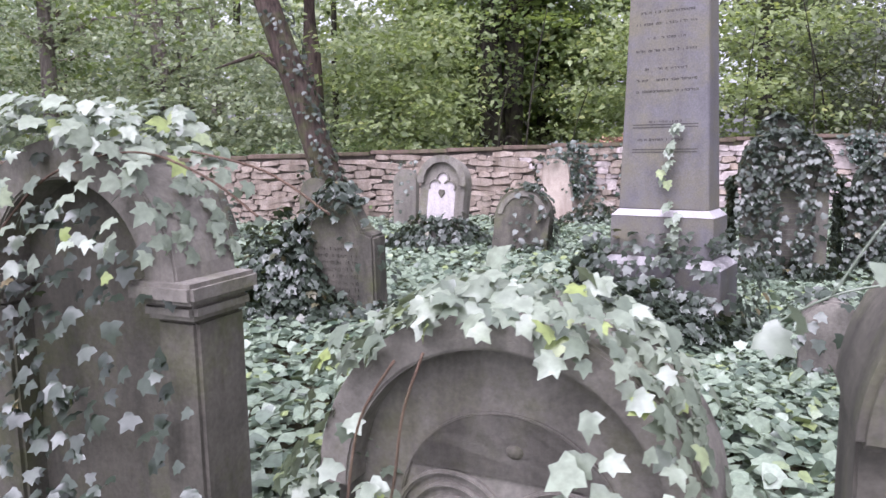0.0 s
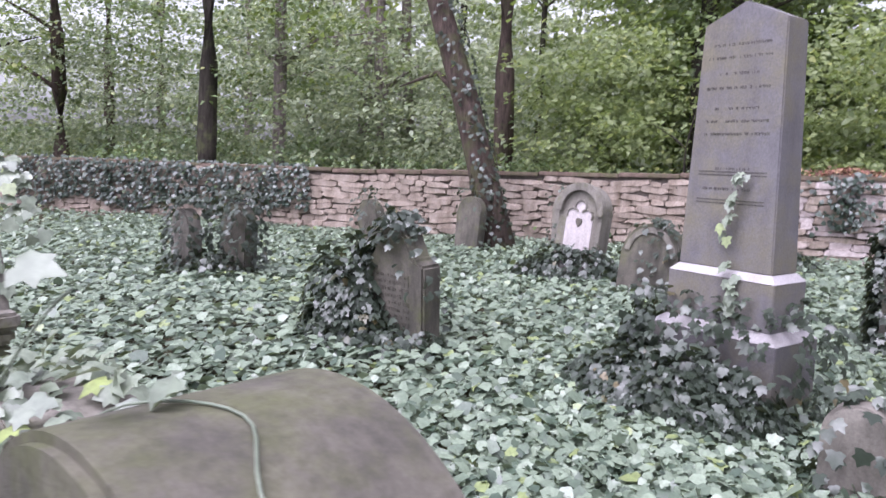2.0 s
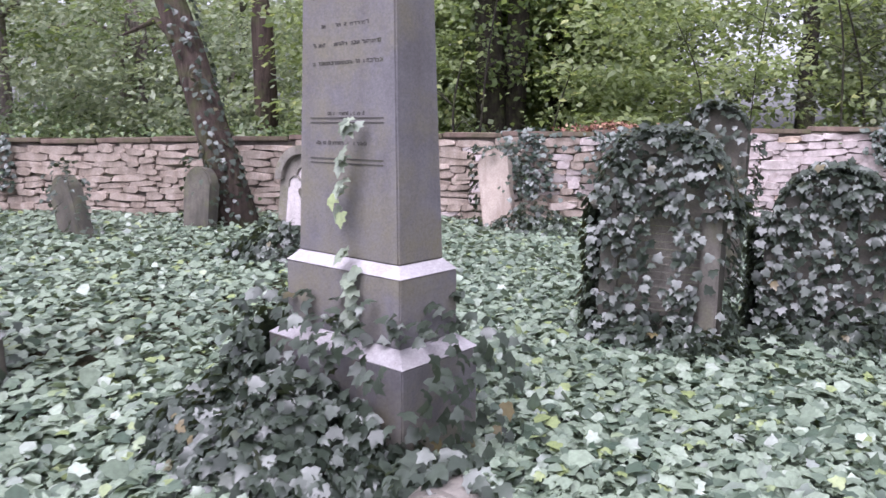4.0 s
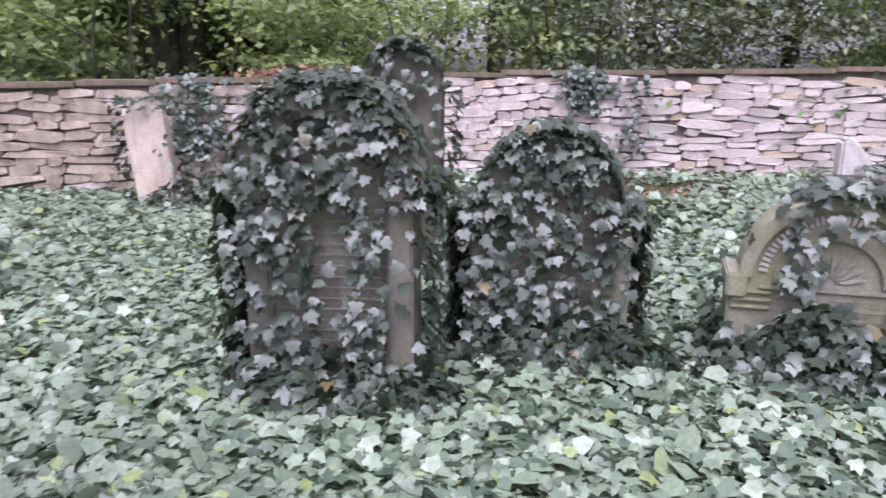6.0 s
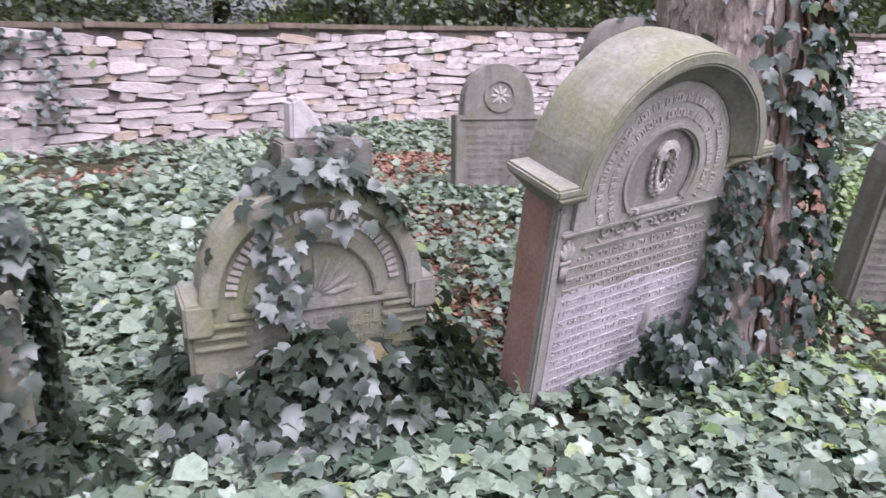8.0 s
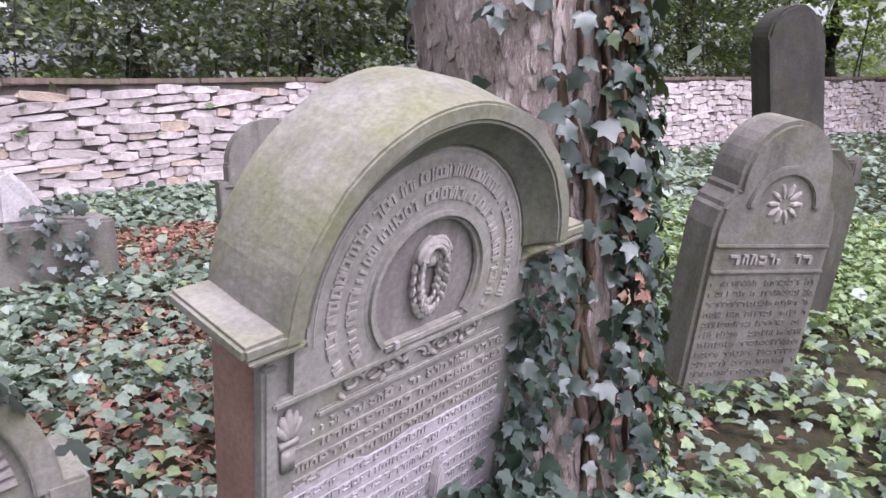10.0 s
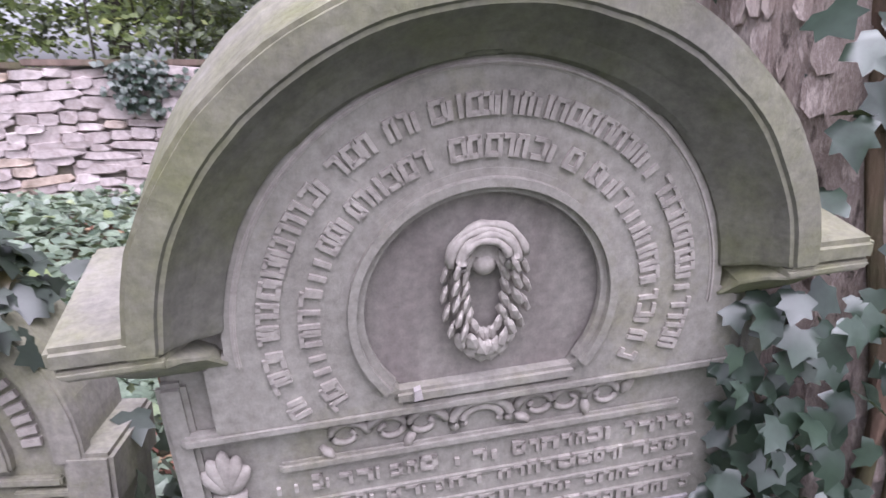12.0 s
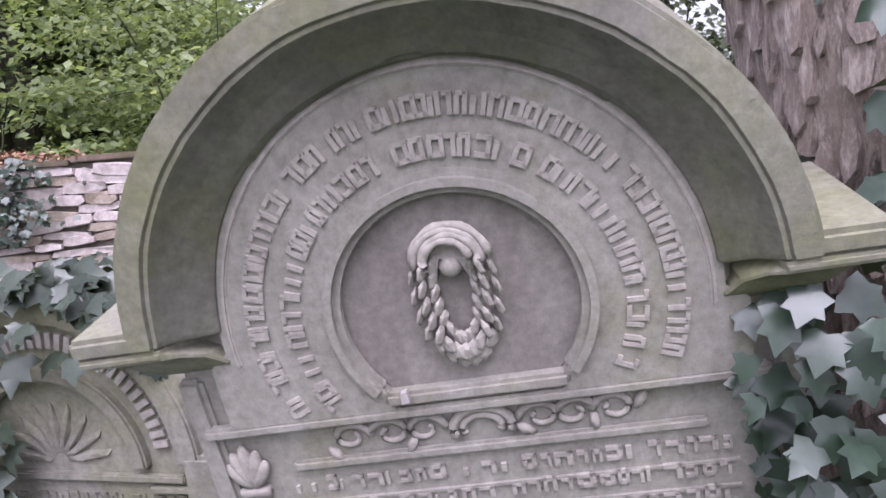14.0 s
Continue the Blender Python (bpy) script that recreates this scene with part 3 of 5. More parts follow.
for i in range(16):
    part("ruled_line", block(-0.26, 0.26, -0.117, -0.108, 0.15 + 0.052 * i, 0.158 + 0.052 * i, 0), M_ARCH, ob)
topB = lambda x: 1.05 + math.sqrt(max(0, 0.18 - x * x))
ivy_on(Bm, 0.86, 1.55, 0.44, 2500, lambda x, z: 0.2 if x > 0.28 and z < 0.97 else (0.02 if -0.03 < x < 0.10 and 0.22 < z < 0.98 else 1.0), topB, seed=42, name="ivy_on_gravestone",
       label="thick dark ivy over the head and flank of a large gravestone", size=(0.042, 0.078), off=(-0.01, 0.08))
Cm = place(4.02, 7.16, 0.0, 0.0, -18.0)
ob = thing("ivy_clad_gravestone", Cm, "broad round-headed gravestone hidden by hanging ivy", "gravestone", "ivy-clad pair")
part("slab", slab(arched(0.80, 0.88, 0.36), -0.12, 0.12, 0.02), M_GREY, ob)
part("edge", block(0.33, 0.41, -0.14, 0.13, -0.1, 0.88, 0.012), M_ARCH, ob, "brownish edge strip")
bars(ob, [(-0.3, 0.3, 0.8 - 0.05 * i) for i in range(13)], -0.1205, seed=44, height=0.028, material=M_GREY, gap=0.2)
topC = lambda x: 0.88 + math.sqrt(max(0, 0.13 - x * x))
ivy_on(Cm, 0.86, 1.3, 0.34, 2700, lambda x, z: 1.0 if (x < 0.18 or z > 0.75) else (0.6 if z > 0.5 else 0.4), topC, seed=45, name="ivy_on_gravestone",
       label="curtain of dark ivy hanging over a broad gravestone", size=(0.042, 0.078), off=(-0.01, 0.07))
Dm = place(3.42, 8.75, -3.0, 0.0, -16.0)
ob = thing("tall_round_gravestone", Dm, "tall dark round-headed gravestone behind the ivy-clad pair", "gravestone", "old gravestones")
part("slab", slab(arched(0.55, 1.42, 0.275), -0.10, 0.10, 0.015), M_DARK, ob)
part("raised_rim", ring_band(0, 1.42, 0.225, 0.272, 0, 180, -0.112, -0.09), M_DARK, ob)
ivy_on(Dm, 0.62, 1.72, 0.3, 900, lambda x, z: 1.0 if x < 0.05 or z > 1.5 else 0.4, lambda x: 1.42 + math.sqrt(max(0, 0.076 - x * x)), seed=47, name="ivy_on_gravestone")
for x, y, rx, h, n, s in ((2.9, 6.75, 0.75, 0.22, 650, 48), (4.1, 6.95, 0.75, 0.3, 700, 49), (5.3, 6.5, 0.8, 0.40, 1000, 50)):
    heap("ivy_heap", x, y, rx, 0.35, h, n, s, "dark ivy spreading at a gravestone's foot", turn=-18)

# low round stone with carved arcs
Rm = place(5.34, 6.78, 2.0, 0.0, -24.0)
ob = thing("carved_round_gravestone", Rm, "low round-headed gravestone with carved concentric arcs, ivy over it", "gravestone", "old gravestones")
part("slab", slab(arched(0.92, 0.56, 0.41), -0.10, 0.13, 0.015), M_ARCH, ob)
part("outer_arc", ring_band(0, 0.56, 0.355, 0.42, 0, 180, -0.135, -0.09), M_ARCH, ob)
part("middle_arc", ring_band(0, 0.54, 0.225, 0.265, 0, 180, -0.125, -0.09), M_ARCH, ob)
for sx in (-1, 1):
    part("shoulder", block(sx * 0.425 - 0.05, sx * 0.425 + 0.05, -0.14, 0.13, 0.46, 0.585, 0.01), M_ARCH, ob)
    for i in range(3):
        part("shoulder_line", block(sx * 0.35 - 0.09, sx * 0.35 + 0.09, -0.122, -0.1, 0.40 + 0.04 * i, 0.415 + 0.04 * i, 0.003), M_ARCH, ob)
part("base_line", block(-0.32, 0.36, -0.12, -0.1, 0.505, 0.525, 0.004), M_ARCH, ob)
bm = bmesh.new()
for i in range(34):
    a = radians(8 + 164 * i / 33)
    bmesh.ops.create_cube(bm, size=1, matrix=Matrix.Translation((0.31 * math.cos(a), -0.105, 0.56 + 0.31 * math.sin(a))) @ Euler((0, -a, 0)).to_matrix().to_4x4() @ Matrix.Diagonal((0.04, 0.014, 0.016, 1)))
part("arc_lettering", bm, M_CARVED, ob)
bars(ob, [(-0.34, 0.36, 0.44 - 0.05 * i) for i in range(7)], -0.1005, seed=51, height=0.03, material=M_ARCH, gap=0.2)
bm = bmesh.new()
for i in range(9):
    a = radians(20 * i + 10)
    bmesh.ops.create_icosphere(bm, subdivisions=1, radius=1, matrix=Matrix.Translation((0.09 * math.cos(a), -0.1, 0.55 + 0.09 * math.sin(a))) @ Euler((0, -a, 0)).to_matrix().to_4x4() @ Matrix.Diagonal((0.08, 0.014, 0.014, 1)))
part("fan_relief", bm, M_ARCH, ob, "worn fan relief")["kind"] = "stuff"
ivy_on(Rm, 0.94, 1.0, 0.30, 620, lambda x, z: 0.9 if (z < 0.36 or -0.22 < x < -0.06 or (z > 0.82 and x > -0.1)) else 0.06, lambda x: 0.56 + math.sqrt(max(0, 0.168 - x * x)), seed=52, name="ivy_on_gravestone", size=(0.05, 0.1))

# ---- the large arched stone with the wreath ----
MAIN = place(6.338, 5.986, 12.84, -4.43, -16.84, 0.027)


def make_main():
    ob = thing("wreath_gravestone", MAIN, "large arched sandstone gravestone with carved wreath and lettering, leaning forward", "gravestone")
    zc, zk = 1.01, 1.05
    part("slab", slab([(-0.46, -0.35), (0.46, -0.35), (0.46, zc)] + arc(0, zc, 0.43, 0, 180, 32) + [(-0.46, zc)], 0.0, 0.19, 0.012), M_MAIN, ob)
    # the deep hood over the head, hollowed on its inner side; each line of the profile has its own radius, depth and centre
    bm = bmesh.new()
    n = 56
    prof = [(0.352, 0.0, 0.992), (0.355, -0.022, 0.992), (0.372, -0.034, 0.996), (0.394, -0.052, 1.002), (0.412, -0.072, 1.006), (0.427, -0.094, 1.01),
            (0.471, -0.094, 1.01), (0.474, 0.06, 1.01), (0.468, 0.205, 1.01), (0.37, 0.205, 1.01)]
    rings = []
    for i in range(n + 1):
        a = math.pi * i / n
        rings.append([bm.verts.new((r * math.cos(a), y, z + r * (1.045 if y > -0.03 else 1.0) * math.sin(a) + 0.034 * max(0.0, 1 - 9 * math.sin(a)))) for r, y, z in prof])
    for a, b in zip(rings, rings[1:]):
        for k in range(len(prof)):
            l = (k + 1) % len(prof)
            bm.faces.new((a[k], a[l], b[l], b[k]))
    bm.faces.new(rings[0]), bm.faces.new(rings[-1][::-1])
    bmesh.ops.recalc_face_normals(bm, faces=bm.faces)
    sharp = [e for e in bm.edges if len(e.link_faces) == 2 and e.calc_face_angle(0) > 0.6]
    bmesh.ops.bevel(bm, geom=sharp, offset=0.006, segments=2, affect="EDGES")
    for v in bm.verts:
        v.co += noise.noise_vector(v.co * 9.0) * 0.003 + noise.noise_vector(v.co * 40.0) * 0.0012
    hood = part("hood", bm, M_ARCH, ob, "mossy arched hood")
    # faces turned inward go darker: soot, plus the hollow's shade put into the colour
    hood.data.materials.append(M_SOFFIT_SHADED)
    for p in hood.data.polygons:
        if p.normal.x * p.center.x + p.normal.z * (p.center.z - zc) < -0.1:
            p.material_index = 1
    for sx in (-1, 1):
        part("side_face", block(min(sx * 0.457, sx * 0.47), max(sx * 0.457, sx * 0.47), 0.03, 0.185, -0.35, zk - 0.09, 0.004, 0.002), M_RED, ob, "reddish side face")
        part("edge_moulding", block(min(sx * 0.425, sx * 0.466), max(sx * 0.425, sx * 0.466), -0.014, 0.01, -0.35, zk - 0.10, 0.008), M_MAIN, ob)
        part("capital", block(min(sx * 0.45, sx * 0.557), max(sx * 0.45, sx * 0.557), -0.09, 0.20, zk - 0.008, zk + 0.026, 0.008, 0.003), M_ARCH, ob)
        q = slab([(-0.092, zk - 0.006), (-0.092, zk - 0.02), (-0.07, zk - 0.028), (-0.045, zk - 0.045), (-0.025, zk - 0.07), (-0.008, zk - 0.085), (0.0, zk - 0.09), (0.16, zk - 0.09), (0.185, zk - 0.03), (0.195, zk - 0.006)][::-1], -0.085, 0.085, 0.004)
        q.transform(Matrix.Translation((sx * 0.45, 0, 0)) @ Euler((0, 0, radians(90))).to_matrix().to_4x4())
        for v in q.verts:
            if abs(v.co.x) < 0.45:
                v.co.x = sx * (0.358 + 0.066 * min(1.0, max(0.0, (-v.co.y - 0.02) / 0.07)))
            else:
                v.co.x = sx * (0.548 - 0.075 * min(1.0, max(0.0, (zk - 0.01 - v.co.z) / 0.075)))
        part("corbel", q, M_ARCH, ob)
    # the lettered face, open round the medallion
    cz, r = 1.014, 0.180
    cut = math.degrees(math.asin(0.128 / r))
    step = -0.02
    for sx in (-1, 1):
        pts = [(0.0, 0.992 + 0.380)] + [(sx * x, z) for x, z in arc(0, 0.992, 0.364, 88, 0, 24, 0.380)] + [(sx * 0.395, 0.97), (sx * 0.395, 0.86), (sx * r * math.cos(radians(cut)), 0.86)] + [(sx * x, z) for x, z in arc(0, cz, r, -cut, 90, 28)]
        part("lettered_face", slab(pts[::-sx], step, 0.002, 0), M_MAIN, ob)
    outer = arc(0, cz, r + 0.026, -cut + 3, 177 + cut, 56)
    inner = arc(0, cz, r - 0.008, 177 + cut, -cut + 3, 56)
    part("medallion_ring", slab(outer + inner, step - 0.012, 0.002, 0.011), M_MAIN, ob)
    part("arch_rim", slab(arc(0, 0.992, 0.352, -4, 184, 48, 0.368) + arc(0, 0.992, 0.344, 184, -4, 48, 0.360), step - 0.004, step + 0.004, 0.003), M_CARVED, ob)
    part("medallion_foot", block(-0.140, 0.140, step - 0.006, 0.002, cz - 0.148, cz - 0.124, 0.006), M_MAIN, ob)
    part("medallion_field", slab(arc(0, cz, r - 0.002, -cut, 180 + cut, 40), -0.003, 0.002, 0), M_FIELD, ob, "sunken pinkish field")
    # wreath of overlapping leaves
    rnd = random.Random(7)
    wz = cz + 0.027
    bm = bmesh.new()
    bmesh.ops.create_icosphere(bm, subdivisions=3, radius=1, matrix=Matrix.Translation((0, -0.004, wz)) @ Matrix.Diagonal((0.051, 0.022, 0.100, 1)))
    bmesh.ops.delete(bm, geom=[v for v in bm.verts if abs(v.co.x) < 0.022 and -0.055 < v.co.z - wz < 0.035], context="VERTS")
    wreath = smooth(part("wreath", bm, M_CARVED, ob, "carved leaf wreath"))
    for row in range(3):
        for i in range(22):
            a = 2 * math.pi * (i + 0.5 * (row % 2)) / 22
            if math.sin(a) > 0.62:
                continue
            rr = 0.029 + 0.0148 * row
            x, z = rr * math.cos(a), wz + (rr + 0.049) * math.sin(a)
            down = Vector((0.3 * math.cos(a) - 0.5 * math.cos(a) * (math.sin(a) < -0.7), 0.12, -1)).normalized()
            m = Matrix.Translation((x, -0.020 - 0.010 * (1 - abs(row - 1)), z)) @ down.to_track_quat("Z", "Y").to_matrix().to_4x4() @ Matrix.Diagonal((0.0125, 0.0055, 0.018, 1))
            bm = bmesh.new()
            bmesh.ops.create_icosphere(bm, subdivisions=1, radius=1, matrix=m)
            for v in bm.verts:
                v.co += noise.noise_vector(v.co * 60.0 + Vector((i, row, 0))) * 0.002
            part("wreath_leaf", bm, M_CARVED, wreath)
    for i in range(4):
        a0 = arc(0.002 * (-1) ** i, wz + 0.044 + 0.002 * i, 0.055 - 0.0075 * i, 6 - 9 * i, 174 + 7 * i, 14, 0.058 - 0.0085 * i)
        smooth(part("wreath_bow", tube([(x, -0.026 - 0.003 * i, z) for x, z in a0], [0.0062 + 0.0012 * math.sin(1.7 * j + i) for j in range(15)], 8), M_CARVED, wreath))
    bm = bmesh.new()
    bmesh.ops.create_icosphere(bm, subdivisions=2, radius=1, matrix=Matrix.Translation((0.0, -0.014, wz + 0.038)) @ Matrix.Diagonal((0.018, 0.016, 0.018, 1)))
    smooth(part("wreath_knot", bm, M_CARVED, wreath))
    # mouldings and the scroll band
    part("moulding", block(-0.445, 0.42, -0.024, 0.002, 0.843, 0.862, 0.005), M_MAIN, ob)
    part("moulding", block(-0.32, 0.33, -0.012, 0.002, 0.760, 0.779, 0.005), M_MAIN, ob)
    for cx, way, first in ((-0.215, 1, 0.0), (-0.15, -1, 0.3), (-0.095, 1, 0.0), (0.085, -1, 0.0), (0.135, 1, 0.3), (0.195, -1, 0.0)):
        pts = []
        for k in range(18):
            a = first + k * 0.42
            rr = 0.029 * (1 - k / 24)
            pts.append((cx + way * rr * math.cos(a) * 1.15, -0.003, 0.811 + rr * math.sin(a) * 0.9))
        smooth(part("scroll", tube(pts, [0.0075 - 0.0002 * k for k in range(18)], 6), M_CARVED, ob))
    for rr, r0 in ((0.046, 0.0085), (0.030, 0.007)):
        smooth(part("scroll_shell", tube([(x, -0.004, z) for x, z in arc(-0.005, 0.803, rr, 200, -20, 16, rr * 0.75)], [r0] * 17, 6), M_CARVED, ob))
    for cx in (-0.245, -0.12, 0.06, 0.165, 0.235):
        bm = bmesh.new()
        bmesh.ops.create_icosphere(bm, subdivisions=1, radius=1, matrix=Matrix.Translation((cx, -0.003, 0.800 + 0.02 * math.sin(cx * 60))) @ Euler((0, cx * 9, 0)).to_matrix().to_4x4() @ Matrix.Diagonal((0.020, 0.010, 0.009, 1)))
        smooth(part("scroll_leaf", bm, M_CARVED, ob))
    # lettering round the head in two arcs
    bm = bmesh.new()
    for rr, h, a0, a1 in ((0.302, 0.030, -19, 205), (0.247, 0.030, -26, 212)):
        a = a0
        while a < a1:
            w = rnd.uniform(0.010, 0.021)
            if rnd.random() > 0.05:
                base = Matrix.Translation((0, 0, 1.004)) @ Euler((0, radians(90 - a), 0)).to_matrix().to_4x4() @ Matrix.Translation((0, 0, rr))
                k = rnd.random()
                boxes = [(0, h * 0.4, w, 0.0062)] if k < 0.75 else []
                if k < 0.85:
                    boxes.append((w * 0.4, 0, 0.0062, h))
                if k > 0.4:
                    boxes.append((-w * 0.4, -h * 0.1, 0.007, h * 0.8))
                if 0.25 < k < 0.55:
                    boxes.append((0, -h * 0.4, w, 0.007))
                for x, z, bw, bh in boxes:
                    bmesh.ops.create_cube(bm, size=1, matrix=base @ Matrix.Translation((x, -0.021, z)) @ Matrix.Diagonal((bw, 0.008, bh, 1)))
            a += math.degrees((w + 0.0055) / rr)
    part("arched_lettering", bm, M_CARVED, ob)["kind"] = "stuff"
    field = [(-0.405, -0.3), (0.405, -0.3), (0.405, 0.50), (0.30, 0.55), (0.16, 0.53), (0.02, 0.57), (-0.13, 0.545), (-0.26, 0.60), (-0.405, 0.57)]
    part("text_field", slab(field, -0.003, 0.002, 0), M_TEXT, ob, "whitened weathered field of lettering")
    rows = [(-0.33, 0.36, 0.716), (-0.30, 0.37, 0.670)] + [(-0.38, 0.37, 0.623 - 0.047 * i) for i in range(12)]
    bars(ob, rows[:4], 0.001, "lettering", M_CARVED, 0.027, 9, 0.2, 0.007)
    bars(ob, rows[4:], 0.001, "lettering", M_TEXT, 0.027, 10, 0.2, 0.008)
    for z in [0.745 - 0.047 * i for i in range(1, 14)]:
        part("ruled_line", block(-0.38, 0.37, -0.005, 0.002, z - 0.008, z - 0.003, 0), M_MAIN if z > 0.56 else M_TEXT, ob)
    # tulip at the corner
    for sx in (-1,):
        bm = bmesh.new()
        for i, (a, l) in enumerate(((-34, 0.05), (-16, 0.062), (0, 0.07), (16, 0.062), (34, 0.05))):
            m = Matrix.Translation((sx * 0.398, -0.008, 0.738)) @ Euler((0, radians(a), 0)).to_matrix().to_4x4() @ Matrix.Translation((0, 0, l * 0.6)) @ Matrix.Diagonal((0.014, 0.010, l * 0.62, 1))
            bmesh.ops.create_icosphere(bm, subdivisions=2, radius=1, matrix=m)
        bmesh.ops.create_cube(bm, size=1, matrix=Matrix.Translation((sx * 0.398, -0.006, 0.728)) @ Matrix.Diagonal((0.05, 0.016, 0.018, 1)))
        bmesh.ops.create_cube(bm, size=1, matrix=Matrix.Translation((sx * 0.398, -0.005, 0.683)) @ Matrix.Diagonal((0.035, 0.012, 0.07, 1)))
        smooth(part("tulip_ornament", bm, M_CARVED, ob))
    part("chip", slab([(-0.112, 0.878), (-0.099, 0.880), (-0.101, 0.899), (-0.111, 0.896)], -0.037, -0.026, 0), M_WHITE, ob, "white chipped spot")
    part("shard", slab([(0.10, 0.28), (0.135, 0.30), (0.14, 0.36), (0.12, 0.41), (0.105, 0.36)], -0.035, -0.004, 0.004, 0.003), M_WHITE, ob, "pale broken edge of stone")
    return ob


make_main()
ivy_on(MAIN, 1.30, 1.02, 0.10, 220, lambda x, z: 1.0 if x > 0.36 - 0.3 * max(0, 0.5 - z) and z < 1.0 else 0.0, seed=61, name="ivy_on_gravestone", faces="f", material=M_IVY_DARK, size=(0.035, 0.07), off=(-0.05, 0.07),
       label="dark veined ivy leaves creeping over a gravestone's edge")
ivy_on(MAIN, 0.95, 0.44, 0.2, 420, lambda x, z: 1.0 if (x > -0.05 and z < 0.16 + 0.30 * x) or (0.01 < x < 0.10 and z < 0.40) else 0.0, seed=62, name="ivy_on_gravestone", faces="f", size=(0.045, 0.075), off=(-0.02, 0.2), material=M_IVY_DARK)

# stones beyond
Qm = place(8.30, 5.32, 8.0, 4.0, -46.0)
ob = thing("shouldered_gravestone", Qm, "grey round-shouldered gravestone with a carved rosette, leaning", "gravestone", "old gravestones")
part("slab", slab([(-0.32, -0.15), (0.32, -0.15), (0.32, 0.88), (0.30, 0.98), (0.24, 1.05)] + arc(0, 1.08, 0.24, 0, 180, 18, 0.28) + [(-0.24, 1.05), (-0.30, 0.98), (-0.32, 0.88)], -0.13, 0.10, 0.02), M_GREY, ob)
part("rosette_arch", ring_band(0, 0.98, 0.15, 0.19, 0, 180, -0.145, -0.12), M_GREY, ob)
for i in range(10):
    bm = bmesh.new()
    a = 2 * math.pi * i / 10
    bmesh.ops.create_icosphere(bm, subdivisions=1, radius=1, matrix=Matrix.Translation((0.06 * math.cos(a), -0.13, 1.0 + 0.06 * math.sin(a))) @ Euler((0, -a, 0)).to_matrix().to_4x4() @ Matrix.Diagonal((0.04, 0.014, 0.013, 1)))
    part("petal", bm, M_CARVED, ob)
part("moulding", block(-0.30, 0.30, -0.142, -0.12, 0.80, 0.815, 0.004), M_GREY, ob)
part("moulding", block(-0.30, 0.30, -0.142, -0.12, 0.68, 0.695, 0.004), M_GREY, ob)
bars(ob, [(-0.22, 0.22, 0.725)], -0.1305, "scroll_band", M_CARVED, 0.05, 70, 0.2, 0.012)
bars(ob, [(-0.28, 0.28, 0.62 - 0.05 * i) for i in range(12)], -0.1305, seed=71, height=0.03, material=M_GREY, gap=0.2)

plain_stone("dark_slender_gravestone", place(10.4, 5.10, 0.0, -6.0, -50.0), arched(0.42, 1.78, 0.21), 0.2, M_BLACKENED, "tall slender dark gravestone with a round head")
plain_stone("leaning_gravestone", place(9.55, 5.12, 6.0, 5.0, -50.0), [(-0.26, -0.15), (0.26, -0.15), (0.26, 0.85), (0.18, 1.02), (0.05, 1.16), (-0.05, 1.16), (-0.18, 1.02), (-0.26, 0.85)], 0.22, M_DARK,
            "worn dark gravestone with a tapered head leaning forward", 0.03, 0.012)

Sm = place(9.05, 8.68, -3.0, 0.0, -36.0)
ob = thing("small_rosette_gravestone", Sm, "small grey gravestone with shoulders, a rosette and raised lettering", "gravestone", "old gravestones")
part("slab", slab([(-0.40, -0.1), (0.40, -0.1), (0.40, 0.80), (0.33, 0.80), (0.33, 0.92)] + arc(0, 0.93, 0.32, 0, 180, 18) + [(-0.33, 0.92), (-0.33, 0.80), (-0.40, 0.80)], -0.10, 0.10, 0.015), M_GREY, ob)
part("rosette_ring", ring_band(0, 0.97, 0.12, 0.15, 0, 359, -0.115, -0.09, 30), M_GREY, ob)
for i in range(8):
    bm = bmesh.new()
    a = 2 * math.pi * i / 8
    bmesh.ops.create_icosphere(bm, subdivisions=1, radius=1, matrix=Matrix.Translation((0.05 * math.cos(a), -0.1, 0.97 + 0.05 * math.sin(a))) @ Euler((0, -a, 0)).to_matrix().to_4x4() @ Matrix.Diagonal((0.045, 0.012, 0.016, 1)))
    part("petal", bm, M_CARVED, ob)
part("moulding", block(-0.36, 0.36, -0.115, -0.09, 0.76, 0.775, 0.004), M_GREY, ob)
bars(ob, [(-0.33, 0.33, 0.68)] + [(-0.3, 0.3, 0.60 - 0.06 * i) for i in range(7)], -0.1005, seed=74, height=0.034, gap=0.2, material=M_GREY)

Vm = place(8.0, 9.9, 0.0, 0.0, -22.0)
ob = thing("broken_cross_base", Vm, "grey stone block with pale broken stub and ivy", "gravestone")
part("block", block(-0.42, 0.42, -0.22, 0.22, -0.1, 0.56, 0.02, 0.006), M_GREY, ob)
part("stub", slab([(-0.30, 0.56), (0.02, 0.56), (-0.02, 0.70), (-0.10, 0.82), (-0.20, 0.96), (-0.30, 0.92)], -0.12, 0.12, 0.03, 0.012), M_WHITE, ob, "pale broken stub")
ivy_on(Vm, 0.84, 0.62, 0.46, 120, lambda x, z: 1.0 if abs(x - 0.05) < 0.2 else 0.1, seed=76, name="ivy_on_gravestone", size=(0.06, 0.1))

